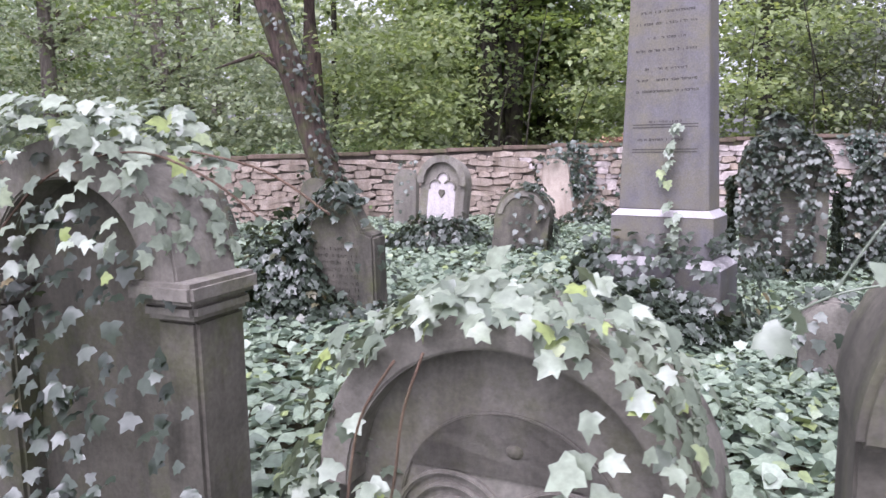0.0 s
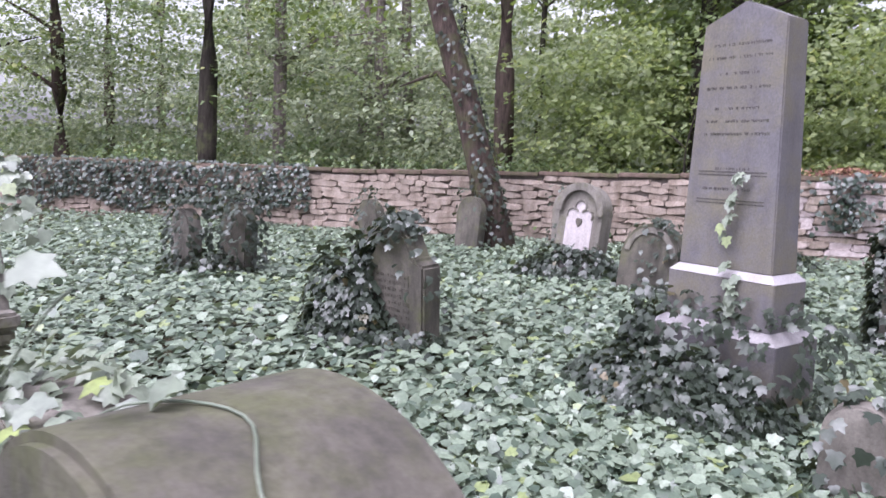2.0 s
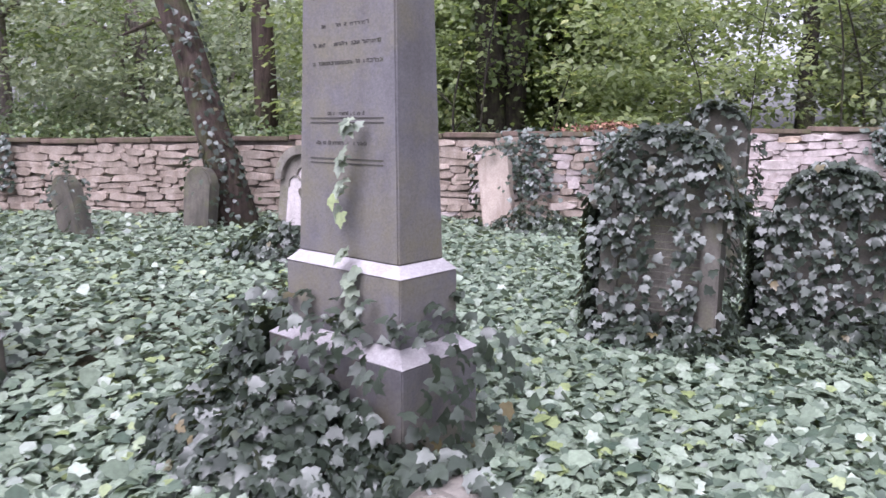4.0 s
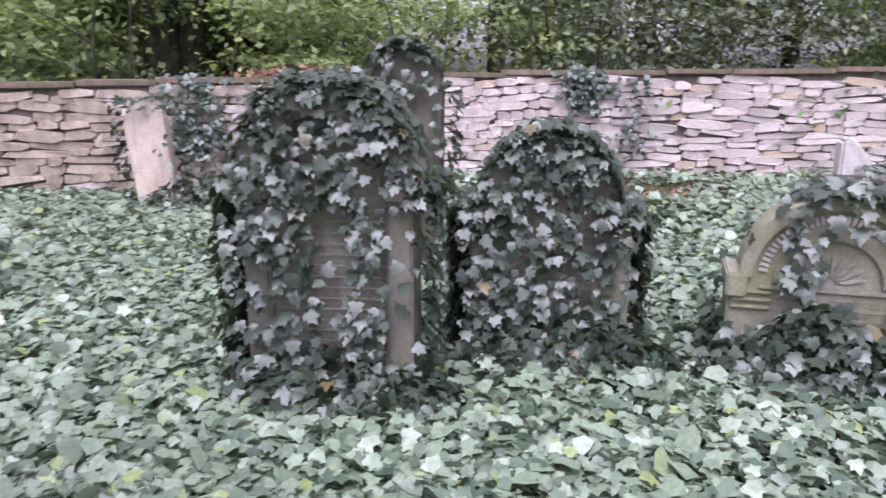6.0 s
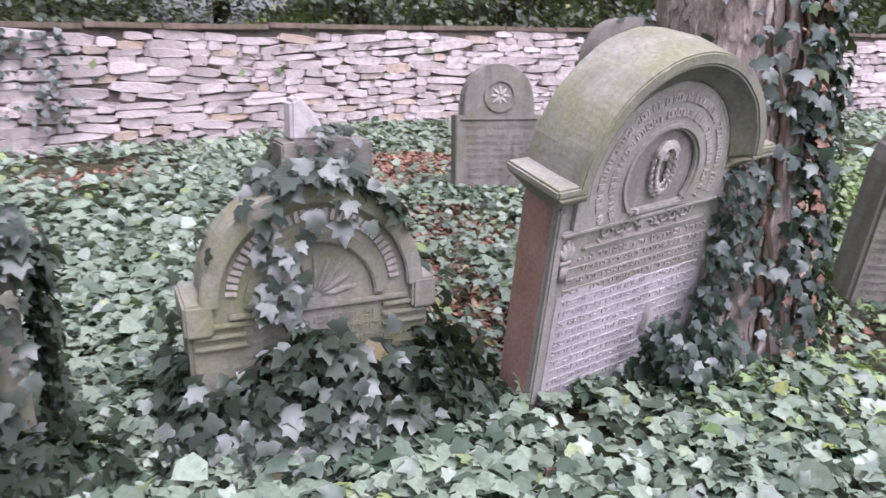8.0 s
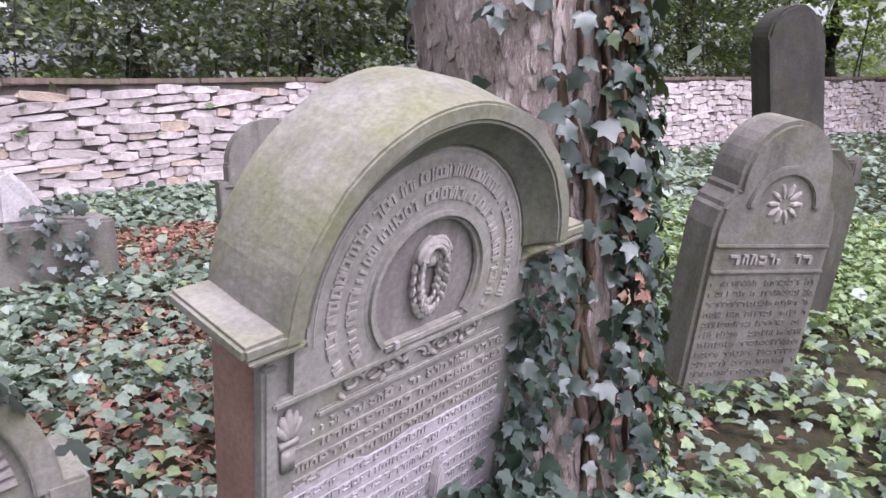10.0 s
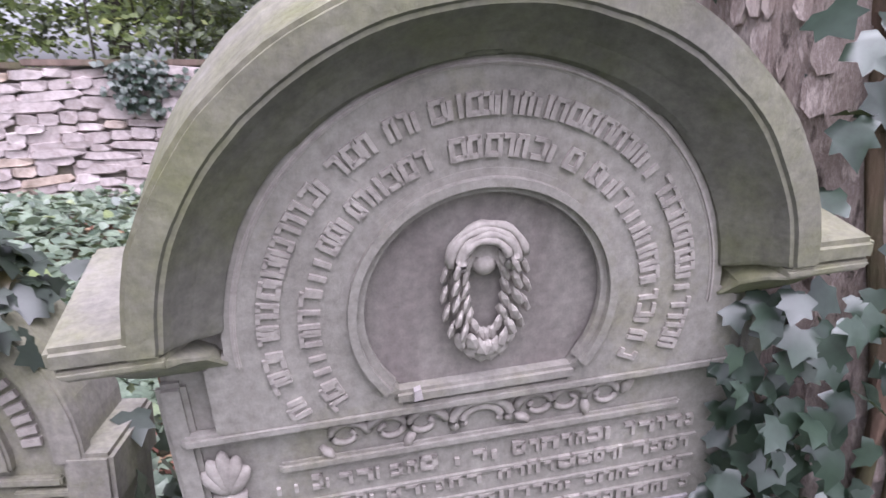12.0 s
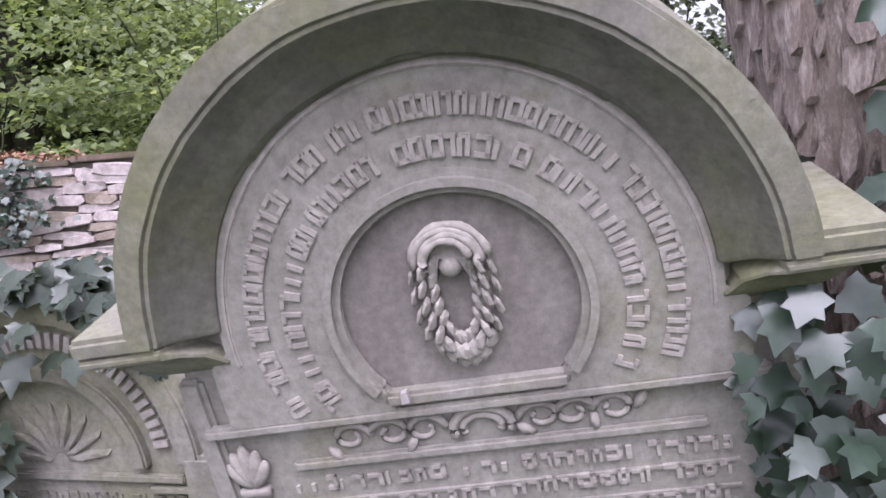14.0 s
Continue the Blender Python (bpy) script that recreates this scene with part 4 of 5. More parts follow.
Tm = place(10.6, 8.3, 0.0, 0.0, -30.0)
ob = thing("hooded_gravestone", Tm, "tall grey gravestone with a projecting round hood", "gravestone", "old gravestones")
part("slab", slab(arched(0.74, 1.25, 0.36), -0.1, 0.12, 0.02), M_GREY, ob)
part("hood", ring_band(0, 1.25, 0.33, 0.43, 0, 180, -0.2, 0.14), M_GREY, ob)
for sx in (-1, 1):
    part("capital", block(sx * 0.38 - 0.09, sx * 0.38 + 0.09, -0.21, 0.15, 1.19, 1.26, 0.015), M_GREY, ob)
ivy_on(Tm, 0.86, 1.65, 0.4, 160, lambda x, z: 1.0 if x > 0.1 and z > 1.0 else 0.05, lambda x: 1.25 + math.sqrt(max(0, 0.18 - x * x)), seed=78, name="ivy_on_gravestone")

# ---- the near row at the walk's start ----
Nm = place(-0.74, 1.34, 0.0, 0.0, -16.0)
ob = thing("capped_gravestone", Nm, "brown arched gravestone with moulded capitals under trailing ivy", "gravestone", "near row")
part("slab", slab([(-0.36, -0.1), (0.36, -0.1), (0.36, 1.06)] + arc(0, 1.06, 0.36, 0, 180, 14, 0.38) + [(-0.36, 1.06)], -0.05, 0.07, 0.02, 0.006), M_DARK, ob)
part("hood", ring_band(0, 1.06, 0.29, 0.40, 0, 180, -0.16, 0.08, 20), M_GREY, ob)
for sx in (-1, 1):
    part("pilaster", block(sx * 0.36 - 0.07, sx * 0.36 + 0.07, -0.13, 0.07, -0.1, 0.98, 0.012, 0.004), M_DARK, ob)
    part("capital", block(sx * 0.36 - 0.11, sx * 0.36 + 0.11, -0.19, 0.09, 1.03, 1.085, 0.012), M_GREY, ob)
    part("capital_moulding", block(sx * 0.36 - 0.09, sx * 0.36 + 0.09, -0.16, 0.08, 0.98, 1.03, 0.015), M_GREY, ob)
topN = lambda x: 1.06 + math.sqrt(max(0, 0.16 - x * x))
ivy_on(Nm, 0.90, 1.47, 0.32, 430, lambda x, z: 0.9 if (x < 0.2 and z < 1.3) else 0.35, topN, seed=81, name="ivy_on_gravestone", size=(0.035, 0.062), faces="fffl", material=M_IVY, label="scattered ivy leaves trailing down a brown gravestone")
# ivy on the head is paler: light from above is in its leaf colour
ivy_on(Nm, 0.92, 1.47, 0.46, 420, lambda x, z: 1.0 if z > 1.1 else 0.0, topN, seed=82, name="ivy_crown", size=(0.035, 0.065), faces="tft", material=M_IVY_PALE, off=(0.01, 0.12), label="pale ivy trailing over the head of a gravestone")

Lm = place(0.47, 0.84, 0.0, 0.0, -18.0)
ob = thing("rosette_gravestone", Lm, "brown round-headed gravestone with carved rosettes, ivy over its rim", "gravestone", "near row")
part("slab", slab([(-0.44, -0.1), (0.44, -0.1), (0.44, 0.66)] + arc(0, 0.66, 0.42, 0, 180, 26) + [(-0.44, 0.66)], -0.03, 0.16, 0.015, 0.003), M_GREY, ob)
part("hood", ring_band(0, 0.66, 0.355, 0.435, 0, 180, -0.11, 0.17, 32), M_GREY, ob)
part("inner_arch", ring_band(0, 0.60, 0.255, 0.262, 10, 170, -0.042, -0.02, 28), M_GREY, ob)
for sx in (-1, 1):
    for rr in (0.07, 0.10, 0.13):
        part("rosette_arc", ring_band(sx * 0.13, 0.57, rr, rr + 0.014, 0, 180, -0.046, -0.02, 16), M_GREY, ob)
bm = bmesh.new()
bmesh.ops.create_icosphere(bm, subdivisions=2, radius=1, matrix=Matrix.Translation((0.02, -0.035, 0.78)) @ Matrix.Diagonal((0.022, 0.018, 0.018, 1)))
part("boss", bm, M_DARK, ob)
topL = lambda x: 0.66 + math.sqrt(max(0, 0.189 - x * x))
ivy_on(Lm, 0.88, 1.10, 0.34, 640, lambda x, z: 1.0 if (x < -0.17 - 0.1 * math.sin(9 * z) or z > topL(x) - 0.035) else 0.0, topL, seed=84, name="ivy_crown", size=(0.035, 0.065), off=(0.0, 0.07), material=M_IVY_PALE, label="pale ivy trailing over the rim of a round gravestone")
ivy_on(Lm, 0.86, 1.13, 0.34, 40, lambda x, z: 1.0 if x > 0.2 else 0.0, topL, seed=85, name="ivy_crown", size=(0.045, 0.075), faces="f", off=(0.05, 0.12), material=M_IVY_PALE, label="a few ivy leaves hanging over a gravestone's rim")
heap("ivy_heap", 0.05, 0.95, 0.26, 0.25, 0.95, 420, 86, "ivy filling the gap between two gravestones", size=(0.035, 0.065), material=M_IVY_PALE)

Hm = place(1.32, 0.42, 0.0, 0.0, -16.0)
ob = thing("smooth_round_gravestone", Hm, "grey-brown round-headed gravestone with a smooth worn rim", "gravestone", "near row")
part("slab", slab([(-0.31, -0.1), (0.31, -0.1), (0.31, 0.98)] + arc(0, 0.98, 0.30, 0, 180, 30, 0.32) + [(-0.31, 0.98)], -0.06, 0.20, 0.02, 0.003), M_DARK, ob)
part("hood", slab(arc(0, 0.98, 0.32, 0, 180, 32, 0.35) + arc(0, 0.98, 0.25, 180, 0, 32, 0.27), -0.14, 0.21, 0.012), M_DARK, ob)

n4 = place(2.20, 3.73, 0.0, 0.0, -16.0)
plain_stone("low_gravestone", n4, arched(0.32, 0.36, 0.16), 0.14, M_GREY, "low worn gravestone half hidden in ivy")
ivy_on(n4, 0.34, 0.5, 0.18, 80, lambda x, z: 0.6, lambda x: 0.5, seed=88, name="ivy_on_gravestone")

# ---- trees ----
def tree(name, x, y, r, height, lean=(0.0, 0.0), bark=None, label="", limbs=5, crown=0, foliage=None, crown_low=5.0, crown_r=3.0, seed=1, leaf=0.10, bend=0.0):
    """A tapered trunk with limbs, and where wanted a crown of single leaves."""
    rnd = random.Random(seed)
    rng = np.random.default_rng(seed)
    ob = thing(name, Matrix.Translation((x, y, 0)), label, "tree", "woodland trees")
    bark = bark or M_BARK
    n = 9
    pts = []
    for i in range(n):
        f = i / (n - 1)
        pts.append((lean[0] * f * height + bend * math.sin(f * 3.0) + 0.05 * rnd.uniform(-1, 1) * f * 3, lean[1] * f * height + 0.05 * rnd.uniform(-1, 1) * f * 3, -0.2 + f * (height + 0.2)))
    radii = [r * (1.25 if i == 0 else 1.0) * (1 - 0.6 * i / (n - 1)) for i in range(n)]
    smooth(part("trunk", tube(pts, radii, 12, 0.06, seed), bark, ob))
    ends = []
    for k in range(limbs):
        i = rnd.randint(2, n - 2)
        p = Vector(pts[i])
        a = rnd.uniform(0, 2 * math.pi)
        l = rnd.uniform(0.5, 1.0) * crown_r
        q = [p, p + Vector((math.cos(a) * l * 0.4, math.sin(a) * l * 0.4, l * 0.25)), p + Vector((math.cos(a) * l, math.sin(a) * l, l * rnd.uniform(0.1, 0.6)))]
        ends += q[1:]
        smooth(part("limb", tube(q, [radii[i] * 0.4, radii[i] * 0.22, 0.012], 6, 0.05, seed + k), bark, ob))
    if crown:
        m = 46
        cl = np.stack([rng.normal(0, crown_r * 0.5, m) + lean[0] * height * 0.6, rng.normal(0, crown_r * 0.5, m) + lean[1] * height * 0.6, rng.uniform(crown_low, height * 0.95, m)], 1)
        for e in ends:
            cl = np.vstack([cl, np.array(e)[None]])
        pick = rng.integers(0, len(cl), crown)
        tilt = rng.normal(size=(len(cl), 3)) * 0.3
        off = rng.normal(size=(crown, 3)) * np.array([0.62, 0.62, 0.07])
        off[:, 2] += (off[:, :2] * tilt[pick][:, :2]).sum(1)
        P = cl[pick] + off
        N = rng.normal(size=(crown, 3)) * 0.42 + np.array([0, -0.3, 0.9]) + tilt[pick]
        c = leaves("crown", P, N, rng.uniform(leaf * 0.7, leaf * 1.4, crown), foliage or M_WOOD_LEAF, None, rng, "far")
        c.parent = ob
    return ob


def from_start(angle, dist):
    return 1.9 - dist * math.sin(radians(angle)), -0.1 + dist * math.cos(radians(angle))


# ivy-hung tree behind the wreath stone
tx, ty = 7.15, 5.82
ob = thing("ivy_hung_tree", Matrix.Translation((tx, ty, 0)), "thick rough-barked tree trunk hung with ivy beside a gravestone", "tree")
trunk_pts = [(0.08, -0.05, -0.2), (0.05, -0.03, 0.1), (0.0, 0.0, 0.5), (-0.06, 0.04, 1.1), (-0.13, 0.10, 1.8), (-0.20, 0.17, 2.8), (-0.25, 0.24, 4.5), (-0.25, 0.24, 8.0)]
smooth(part("trunk", tube(trunk_pts, [0.42, 0.34, 0.30, 0.30, 0.32, 0.32, 0.29, 0.2], 36, 0.05, 5), M_BARK_FLAKY, ob))

# loose bark scales over the trunk
rnd = random.Random(171)
bm = bmesh.new()
axis_z = [p[2] for p in trunk_pts]
for row in range(44):
    for col in range(34):
        z = row * 0.075 + rnd.uniform(-0.03, 0.03)
        a0 = 2 * math.pi * (col + 0.5 * (row % 2)) / 34 + rnd.uniform(-0.08, 0.08)
        cx, cy = np.interp(z, axis_z, [p[0] for p in trunk_pts]), np.interp(z, axis_z, [p[1] for p in trunk_pts])
        r0 = float(np.interp(z, axis_z, [0.42, 0.34, 0.30, 0.30, 0.32, 0.32, 0.29, 0.2]))
        w, h = rnd.uniform(0.012, 0.024) / r0, rnd.uniform(0.035, 0.085)
        lift, curl = rnd.uniform(0.002, 0.013), rnd.uniform(0.0, 0.006)
        low, top = [], []
        for k in range(7):
            b = 2 * math.pi * k / 7 + rnd.uniform(-0.3, 0.3)
            s = rnd.uniform(0.75, 1.1)
            a, dz = a0 + w * s * math.cos(b), h * s * math.sin(b)
            rt = r0 + lift + (curl if dz < 0 else 0.0)
            low.append(bm.verts.new((cx + (r0 - 0.02) * math.cos(a), cy + (r0 - 0.02) * math.sin(a), z + dz)))
            top.append(bm.verts.new((cx + rt * math.cos(a), cy + rt * math.sin(a), z + dz * 0.94)))
        bm.faces.new(top)
        for k in range(7):
            bm.faces.new((low[k], low[(k + 1) % 7], top[(k + 1) % 7], top[k]))
part("bark_scales", bm, M_BARK_FLAKY, ob, "grey-brown flaking bark scales")["kind"] = "stuff"
rnd = random.Random(17)
for k in range(6):
    a = rnd.uniform(-2.9, -0.3)
    pts, z = [], -0.05
    while z < 3.0:
        rr = 0.335
        f = min(z / 2.8, 1)
        pts.append((0.05 - 0.2 * f + rr * math.cos(a), -0.03 + 0.16 * f + rr * math.sin(a), z))
        a += rnd.uniform(-0.16, 0.16)
        z += 0.16
    smooth(part("ivy_stem", tube(pts, [0.017 - 0.006 * i / len(pts) for i in range(len(pts))], 6, 0.15, k), M_VINE, ob, "reddish-brown climbing ivy stem"))
rng = np.random.default_rng(91)
n = 1900
zz = rng.uniform(0.0, 3.6, n)
aa = np.where(rng.uniform(size=n) < 0.72, rng.normal(-1.35, 0.45, n), rng.uniform(-np.pi, np.pi, n))
ff = np.clip(zz / 2.8, 0, 1)
rr = 0.31 + rng.uniform(0.0, 0.14, n)
P = np.stack([tx + 0.05 - 0.2 * ff + rr * np.cos(aa), ty - 0.03 + 0.16 * ff + rr * np.sin(aa), zz], 1)
N = np.stack([np.cos(aa), np.sin(aa), np.full(n, 0.5)], 1) + rng.normal(size=(n, 3)) * 0.4
tagged(leaves("tree_ivy", P, N, rng.uniform(0.045, 0.085, n), M_IVY_DARK, np.tile([0.0, 0.0, -1.0], (n, 1)), rng), "dark glossy ivy leaves hanging round a tree trunk", "ivy", kind="stuff")

n = 130
zz = rng.uniform(0.1, 2.4, n)
aa = rng.normal(-1.75, 0.22, n)
ff = np.clip(zz / 2.8, 0, 1)
P = np.stack([tx + 0.05 - 0.2 * ff + 0.39 * np.cos(aa), ty - 0.03 + 0.16 * ff + 0.39 * np.sin(aa), zz], 1)
N = np.stack([np.cos(aa), np.sin(aa), np.full(n, 0.2)], 1) + rng.normal(size=(n, 3)) * 0.6
tagged(leaves("withered_ivy", P, N, rng.uniform(0.03, 0.06, n), M_WITHERED, np.tile([0.0, 0.0, -1.0], (n, 1)), rng), "withered reddish-brown ivy leaves hanging on a tree trunk", "ivy", kind="stuff")

# the leaning tree before the wall
ob = tree("leaning_tree", -2.75, 11.6, 0.27, 11.0, (-0.37, 0.02), M_BARK, "brown leaning tree trunk with ivy growing up it beside the wall", 5, 2600, None, 6.0, 3.0, 101, bend=0.3)
rng = np.random.default_rng(103)
n = 420
zz = rng.uniform(0.2, 7.0, n)
aa = rng.normal(-0.6, 0.9, n)
P = np.stack([-2.75 - 0.37 * zz + 0.3 * np.sin(zz / 11 * 3) + 0.28 * np.cos(aa), 11.6 + 0.02 * zz + 0.28 * np.sin(aa), zz], 1)
tagged(leaves("tree_ivy", P, np.stack([np.cos(aa), np.sin(aa), np.full(n, 0.5)], 1) + rng.normal(size=(n, 3)) * 0.4, rng.uniform(0.06, 0.1, n), M_IVY, np.tile([0.0, 0.0, -1.0], (n, 1)), rng),
       "ivy leaves on a leaning tree trunk", "ivy", kind="stuff")

for i, (a, dist, r, ln, bk) in enumerate(((53.5, 24, 0.24, 0.0, 0), (50.5, 30, 0.22, 0.01, 0), (44.0, 19, 0.26, 0.01, 2), (38.8, 21, 0.20, 0.0, 1), (36.5, 33, 0.22, 0, 0), (32.4, 26, 0.30, 0.0, 1), (31.3, 24, 0.26, 0.0, 1),
                                         (28.8, 27, 0.22, -0.05, 1), (26.5, 34, 0.25, 0, 1), (25.4, 30, 0.2, 0.02, 2), (21.8, 17.5, 0.27, 0.0, 0), (19.2, 22, 0.11, 0.0, 2), (7.0, 22.0, 0.44, -0.03, 2), (5.7, 22.3, 0.36, 0.03, 2),
                                         (3.0, 24, 0.22, 0.02, 2), (-4.0, 27, 0.3, 0.0, 2), (-13, 23, 0.25, 0.0, 2), (-22, 25, 0.35, 0.02, 2), (-30, 22, 0.22, 0.0, 2), (-38, 24, 0.3, 0.0, 2), (-47, 24, 0.34, 0.0, 2),
                                         (-54, 27, 0.3, 0.0, 0), (-62, 25, 0.4, 0.0, 2), (-71, 28, 0.3, 0.02, 0), (-80, 30, 0.35, 0.0, 2), (-84, 27, 0.3, 0.0, 2), (-88, 33, 0.4, 0.02, 0), (-93, 30, 0.3, 0.0, 2), (-99, 34, 0.35, 0.0, 2), (60, 22, 0.3, 0.0, 2), (67, 24, 0.25, 0.0, 0), (41, 40, 0.3, 0, 1), (34.5, 42, 0.3, 0, 1), (29.7, 44, 0.3, 0, 1), (47, 38, 0.28, 0, 0))):
    x, y = from_start(a, dist)
    dense = 6500 if a < 16 else 1900
    tree("woodland_tree", x, y, r, 13.0 + (i % 4), (ln, 0.0), (M_BARK, M_BARK_GREY, M_BARK_DARK)[bk], ("brown", "grey", "dark")[bk] + " trunked woodland tree with thin green foliage beyond the wall", 6, dense, M_HAZE_TINT if a > 24 and dist > 23 else (M_SHRUB if -60 < a < -10 else None), 2.2 if a < 22 else 3.2, 3.2, 200 + i, 0.17)


# undergrowth behind the wall and far woods
def thicket(name, count, sampler, height, seed, material, label, size, shape="far"):
    rng = np.random.default_rng(seed)
    P = sampler(rng, count)
    N = rng.normal(size=(count, 3)) * 0.45 + np.array([0, -0.3, 0.9])
    tagged(leaves(name, P, N, rng.uniform(*size, count), material, None, rng, shape), label, "undergrowth", kind="stuff")


def behind_wall(near, far, low, high, s0=0.0, s1=None):
    def f(rng, n):
        s1_ = s1 or WALL_LENGTH
        m = max(60, n // 55)
        cs = rng.uniform(s0, s1_, m)
        cd = rng.uniform(near, far, m)
        ch = rng.uniform(low, high, m)
        c = np.zeros((m, 3))
        for i in range(m):
            x, y, h, a = wall_point(cs[i])
            c[i] = (x - math.sin(a) * cd[i], y + math.cos(a) * cd[i], ch[i])
        # a clearing round the twin dark trunks
        c = c[~((np.abs(c[:, 0] + 0.1) < 1.3) & (c[:, 1] < 21.5) & (c[:, 2] > 0.9))]
        # an open lane through the young trees before those trunks
        f = (c[:, 1] - 14.0) / 7.7
        lane = (c[:, 0] > 0.0 - 1.4 * f) & (c[:, 0] < 2.8 - 3.1 * f) & (f > -0.1) & (f < 1.0) & (c[:, 2] > 1.2)
        c = c[~lane]
        m = len(c)
        k = rng.integers(0, m, n)
        return c[k] + rng.normal(size=(n, 3)) * np.array([0.5, 0.5, 0.09])
    return f


thicket("undergrowth", 52000, behind_wall(0.6, 9.0, 0.1, 1.5, 0, 75), 1.5, 301, M_UNDER, "pale green woodland undergrowth beyond the wall", (0.08, 0.16))
thicket("undergrowth", 24000, behind_wall(2.5, 14.0, 0.5, 5.0, 0, 25), 4.0, 308, M_HAZE_TINT, "young leafy trees between the trunks", (0.11, 0.21))
thicket("undergrowth", 16000, behind_wall(1.2, 8.0, 1.2, 4.5, 27, 37), 4.0, 302, M_SUN_TINT, "tall leafy thicket of young trees beyond the wall", (0.11, 0.2))
thicket("undergrowth", 40000, behind_wall(1.0, 7.0, 1.0, 4.6, 36.5, 62), 4.0, 311, M_SHRUB, "dull dark shrubs crowding behind the wall", (0.10, 0.18))
thicket("far_woods", 14000, behind_wall(4.0, 14.0, 0.5, 6.0, 54, 92), 6.0, 312, M_WOOD_LEAF, "green woodland edge at the far end", (0.22, 0.4))
thicket("undergrowth", 17000, behind_wall(1.5, 11.0, 1.0, 6.5, 3, 21), 4.0, 313, M_UNDER, "grey-green young trees beyond the ivied wall", (0.10, 0.2))
thicket("undergrowth", 15000, behind_wall(3.0, 16.0, 0.3, 4.5, 19, 28), 4.0, 314, M_HAZE_TINT, "pale leafy saplings between the tall trunks", (0.11, 0.22))
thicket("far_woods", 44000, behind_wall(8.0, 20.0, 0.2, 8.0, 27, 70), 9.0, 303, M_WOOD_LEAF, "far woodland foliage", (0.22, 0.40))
thicket("far_woods", 22000, behind_wall(8.0, 24.0, 0.1, 9.0, 0, 29), 9.0, 305, M_HAZE_TINT, "pale foliage between the far trunks", (0.16, 0.30))
thicket("far_woods", 26000, behind_wall(6.0, 30.0, 0.1, 2.2, 0, 30), 9.0, 306, M_HAZE_TINT, "pale far undergrowth on the wood's floor", (0.16, 0.34))
thicket("far_woods", 15000, behind_wall(24.0, 44.0, 0.2, 10.0, 0, 30), 9.0, 307, M_HAZE_TINT, "far foliage with haze put into its pale leaf colour", (0.4, 0.7))
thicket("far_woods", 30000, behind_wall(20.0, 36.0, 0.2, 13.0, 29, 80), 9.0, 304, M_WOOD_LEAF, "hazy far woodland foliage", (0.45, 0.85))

thicket("far_woods", 16000, behind_wall(9.0, 18.0, 1.5, 6.0, 26, 37), 6.0, 309, M_SUN_TINT, "pale foliage between the trunks, sunlight in its leaf colour", (0.2, 0.36))
thicket("far_woods", 5000, behind_wall(26.0, 40.0, 6.0, 16.0, 0, 18), 9.0, 310, M_HAZE_TINT, "pale high foliage closing the view of the sky", (0.5, 0.9))
thicket("far_woods", 9000, behind_wall(26.0, 40.0, 6.0, 16.0, 31, 62), 9.0, 315, M_HAZE_TINT, "pale high foliage closing the view of the sky", (0.5, 0.9))

# thin bare stems of young trees and shrubs in the thicket
rnd = random.Random(601)
for k in range(46):
    x, y, h, a = wall_point(rnd.uniform(30, 66))
    back = rnd.uniform(0.9, 4.5)
    x, y = x - math.sin(a) * back, y + math.cos(a) * back
    sap = thing("sapling", Matrix.Translation((x, y, 0)), "thin dark bare-stemmed sapling in the thicket beyond the wall", "sapling", "thicket saplings")
    tall, dx, dy = rnd.uniform(2.4, 4.6), rnd.uniform(-0.9, 0.9), rnd.uniform(-0.5, 0.3)
    stem = curve_through([(0, 0, -0.1), (dx * 0.2 + rnd.uniform(-0.1, 0.1), dy * 0.2, tall * 0.35), (dx * 0.5, dy * 0.6, tall * 0.7), (dx, dy, tall)], 4)
    r0 = rnd.uniform(0.016, 0.038)
    smooth(part("stem", tube(stem, [r0 * (1 - 0.7 * i / len(stem)) for i in range(len(stem))], 6), M_BARK_DARK, sap))
    for j in range(4):
        p = stem[rnd.randint(3, len(stem) - 2)]
        b = rnd.uniform(0, 2 * math.pi)
        l = rnd.uniform(0.4, 1.0)
        tw = curve_through([p, p + Vector((math.cos(b) * l * 0.5, math.sin(b) * l * 0.5, l * 0.3)), p + Vector((math.cos(b) * l, math.sin(b) * l, l * rnd.uniform(0.1, 0.6)))], 3)
        smooth(part("twig", tube(tw, [r0 * 0.4 * (1 - 0.7 * i / len(tw)) for i in range(len(tw))], 5), M_BARK_DARK, sap))


# ---- ground cover ----
def cover(name, count, box, material, size, seed, label, keep, high=(0.03, 0.15), shape="ivy", tilt=0.40):
    rng = np.random.default_rng(seed)
    x0, x1, y0, y1 = box
    x, y = rng.uniform(x0, x1, count * 2), rng.uniform(y0, y1, count * 2)
    edge = np.minimum(np.minimum(x - x0, x1 - x), np.minimum(y - y0, y1 - y))
    k = rng.uniform(size=count * 2) < keep(x, y) * np.clip(edge / 1.2 + 0.15 * np.sin(x * 3) * np.cos(y * 2.6), 0.02, 1) * np.where(np.hypot(x - 5.80, y - 5.80) < 0.27, 0.35, 1.0)
    x, y = x[k][:count], y[k][:count]
    n = len(x)
    P = np.stack([x, y, ground_z(x, y) + rng.uniform(*high, n)], 1)
    N = rng.normal(size=(n, 3)) * tilt + np.array([0, -0.12, 1.0])
    tagged(leaves(name, P, N, rng.uniform(*size, n), material, None, rng, shape), label, "ground cover", kind="stuff")


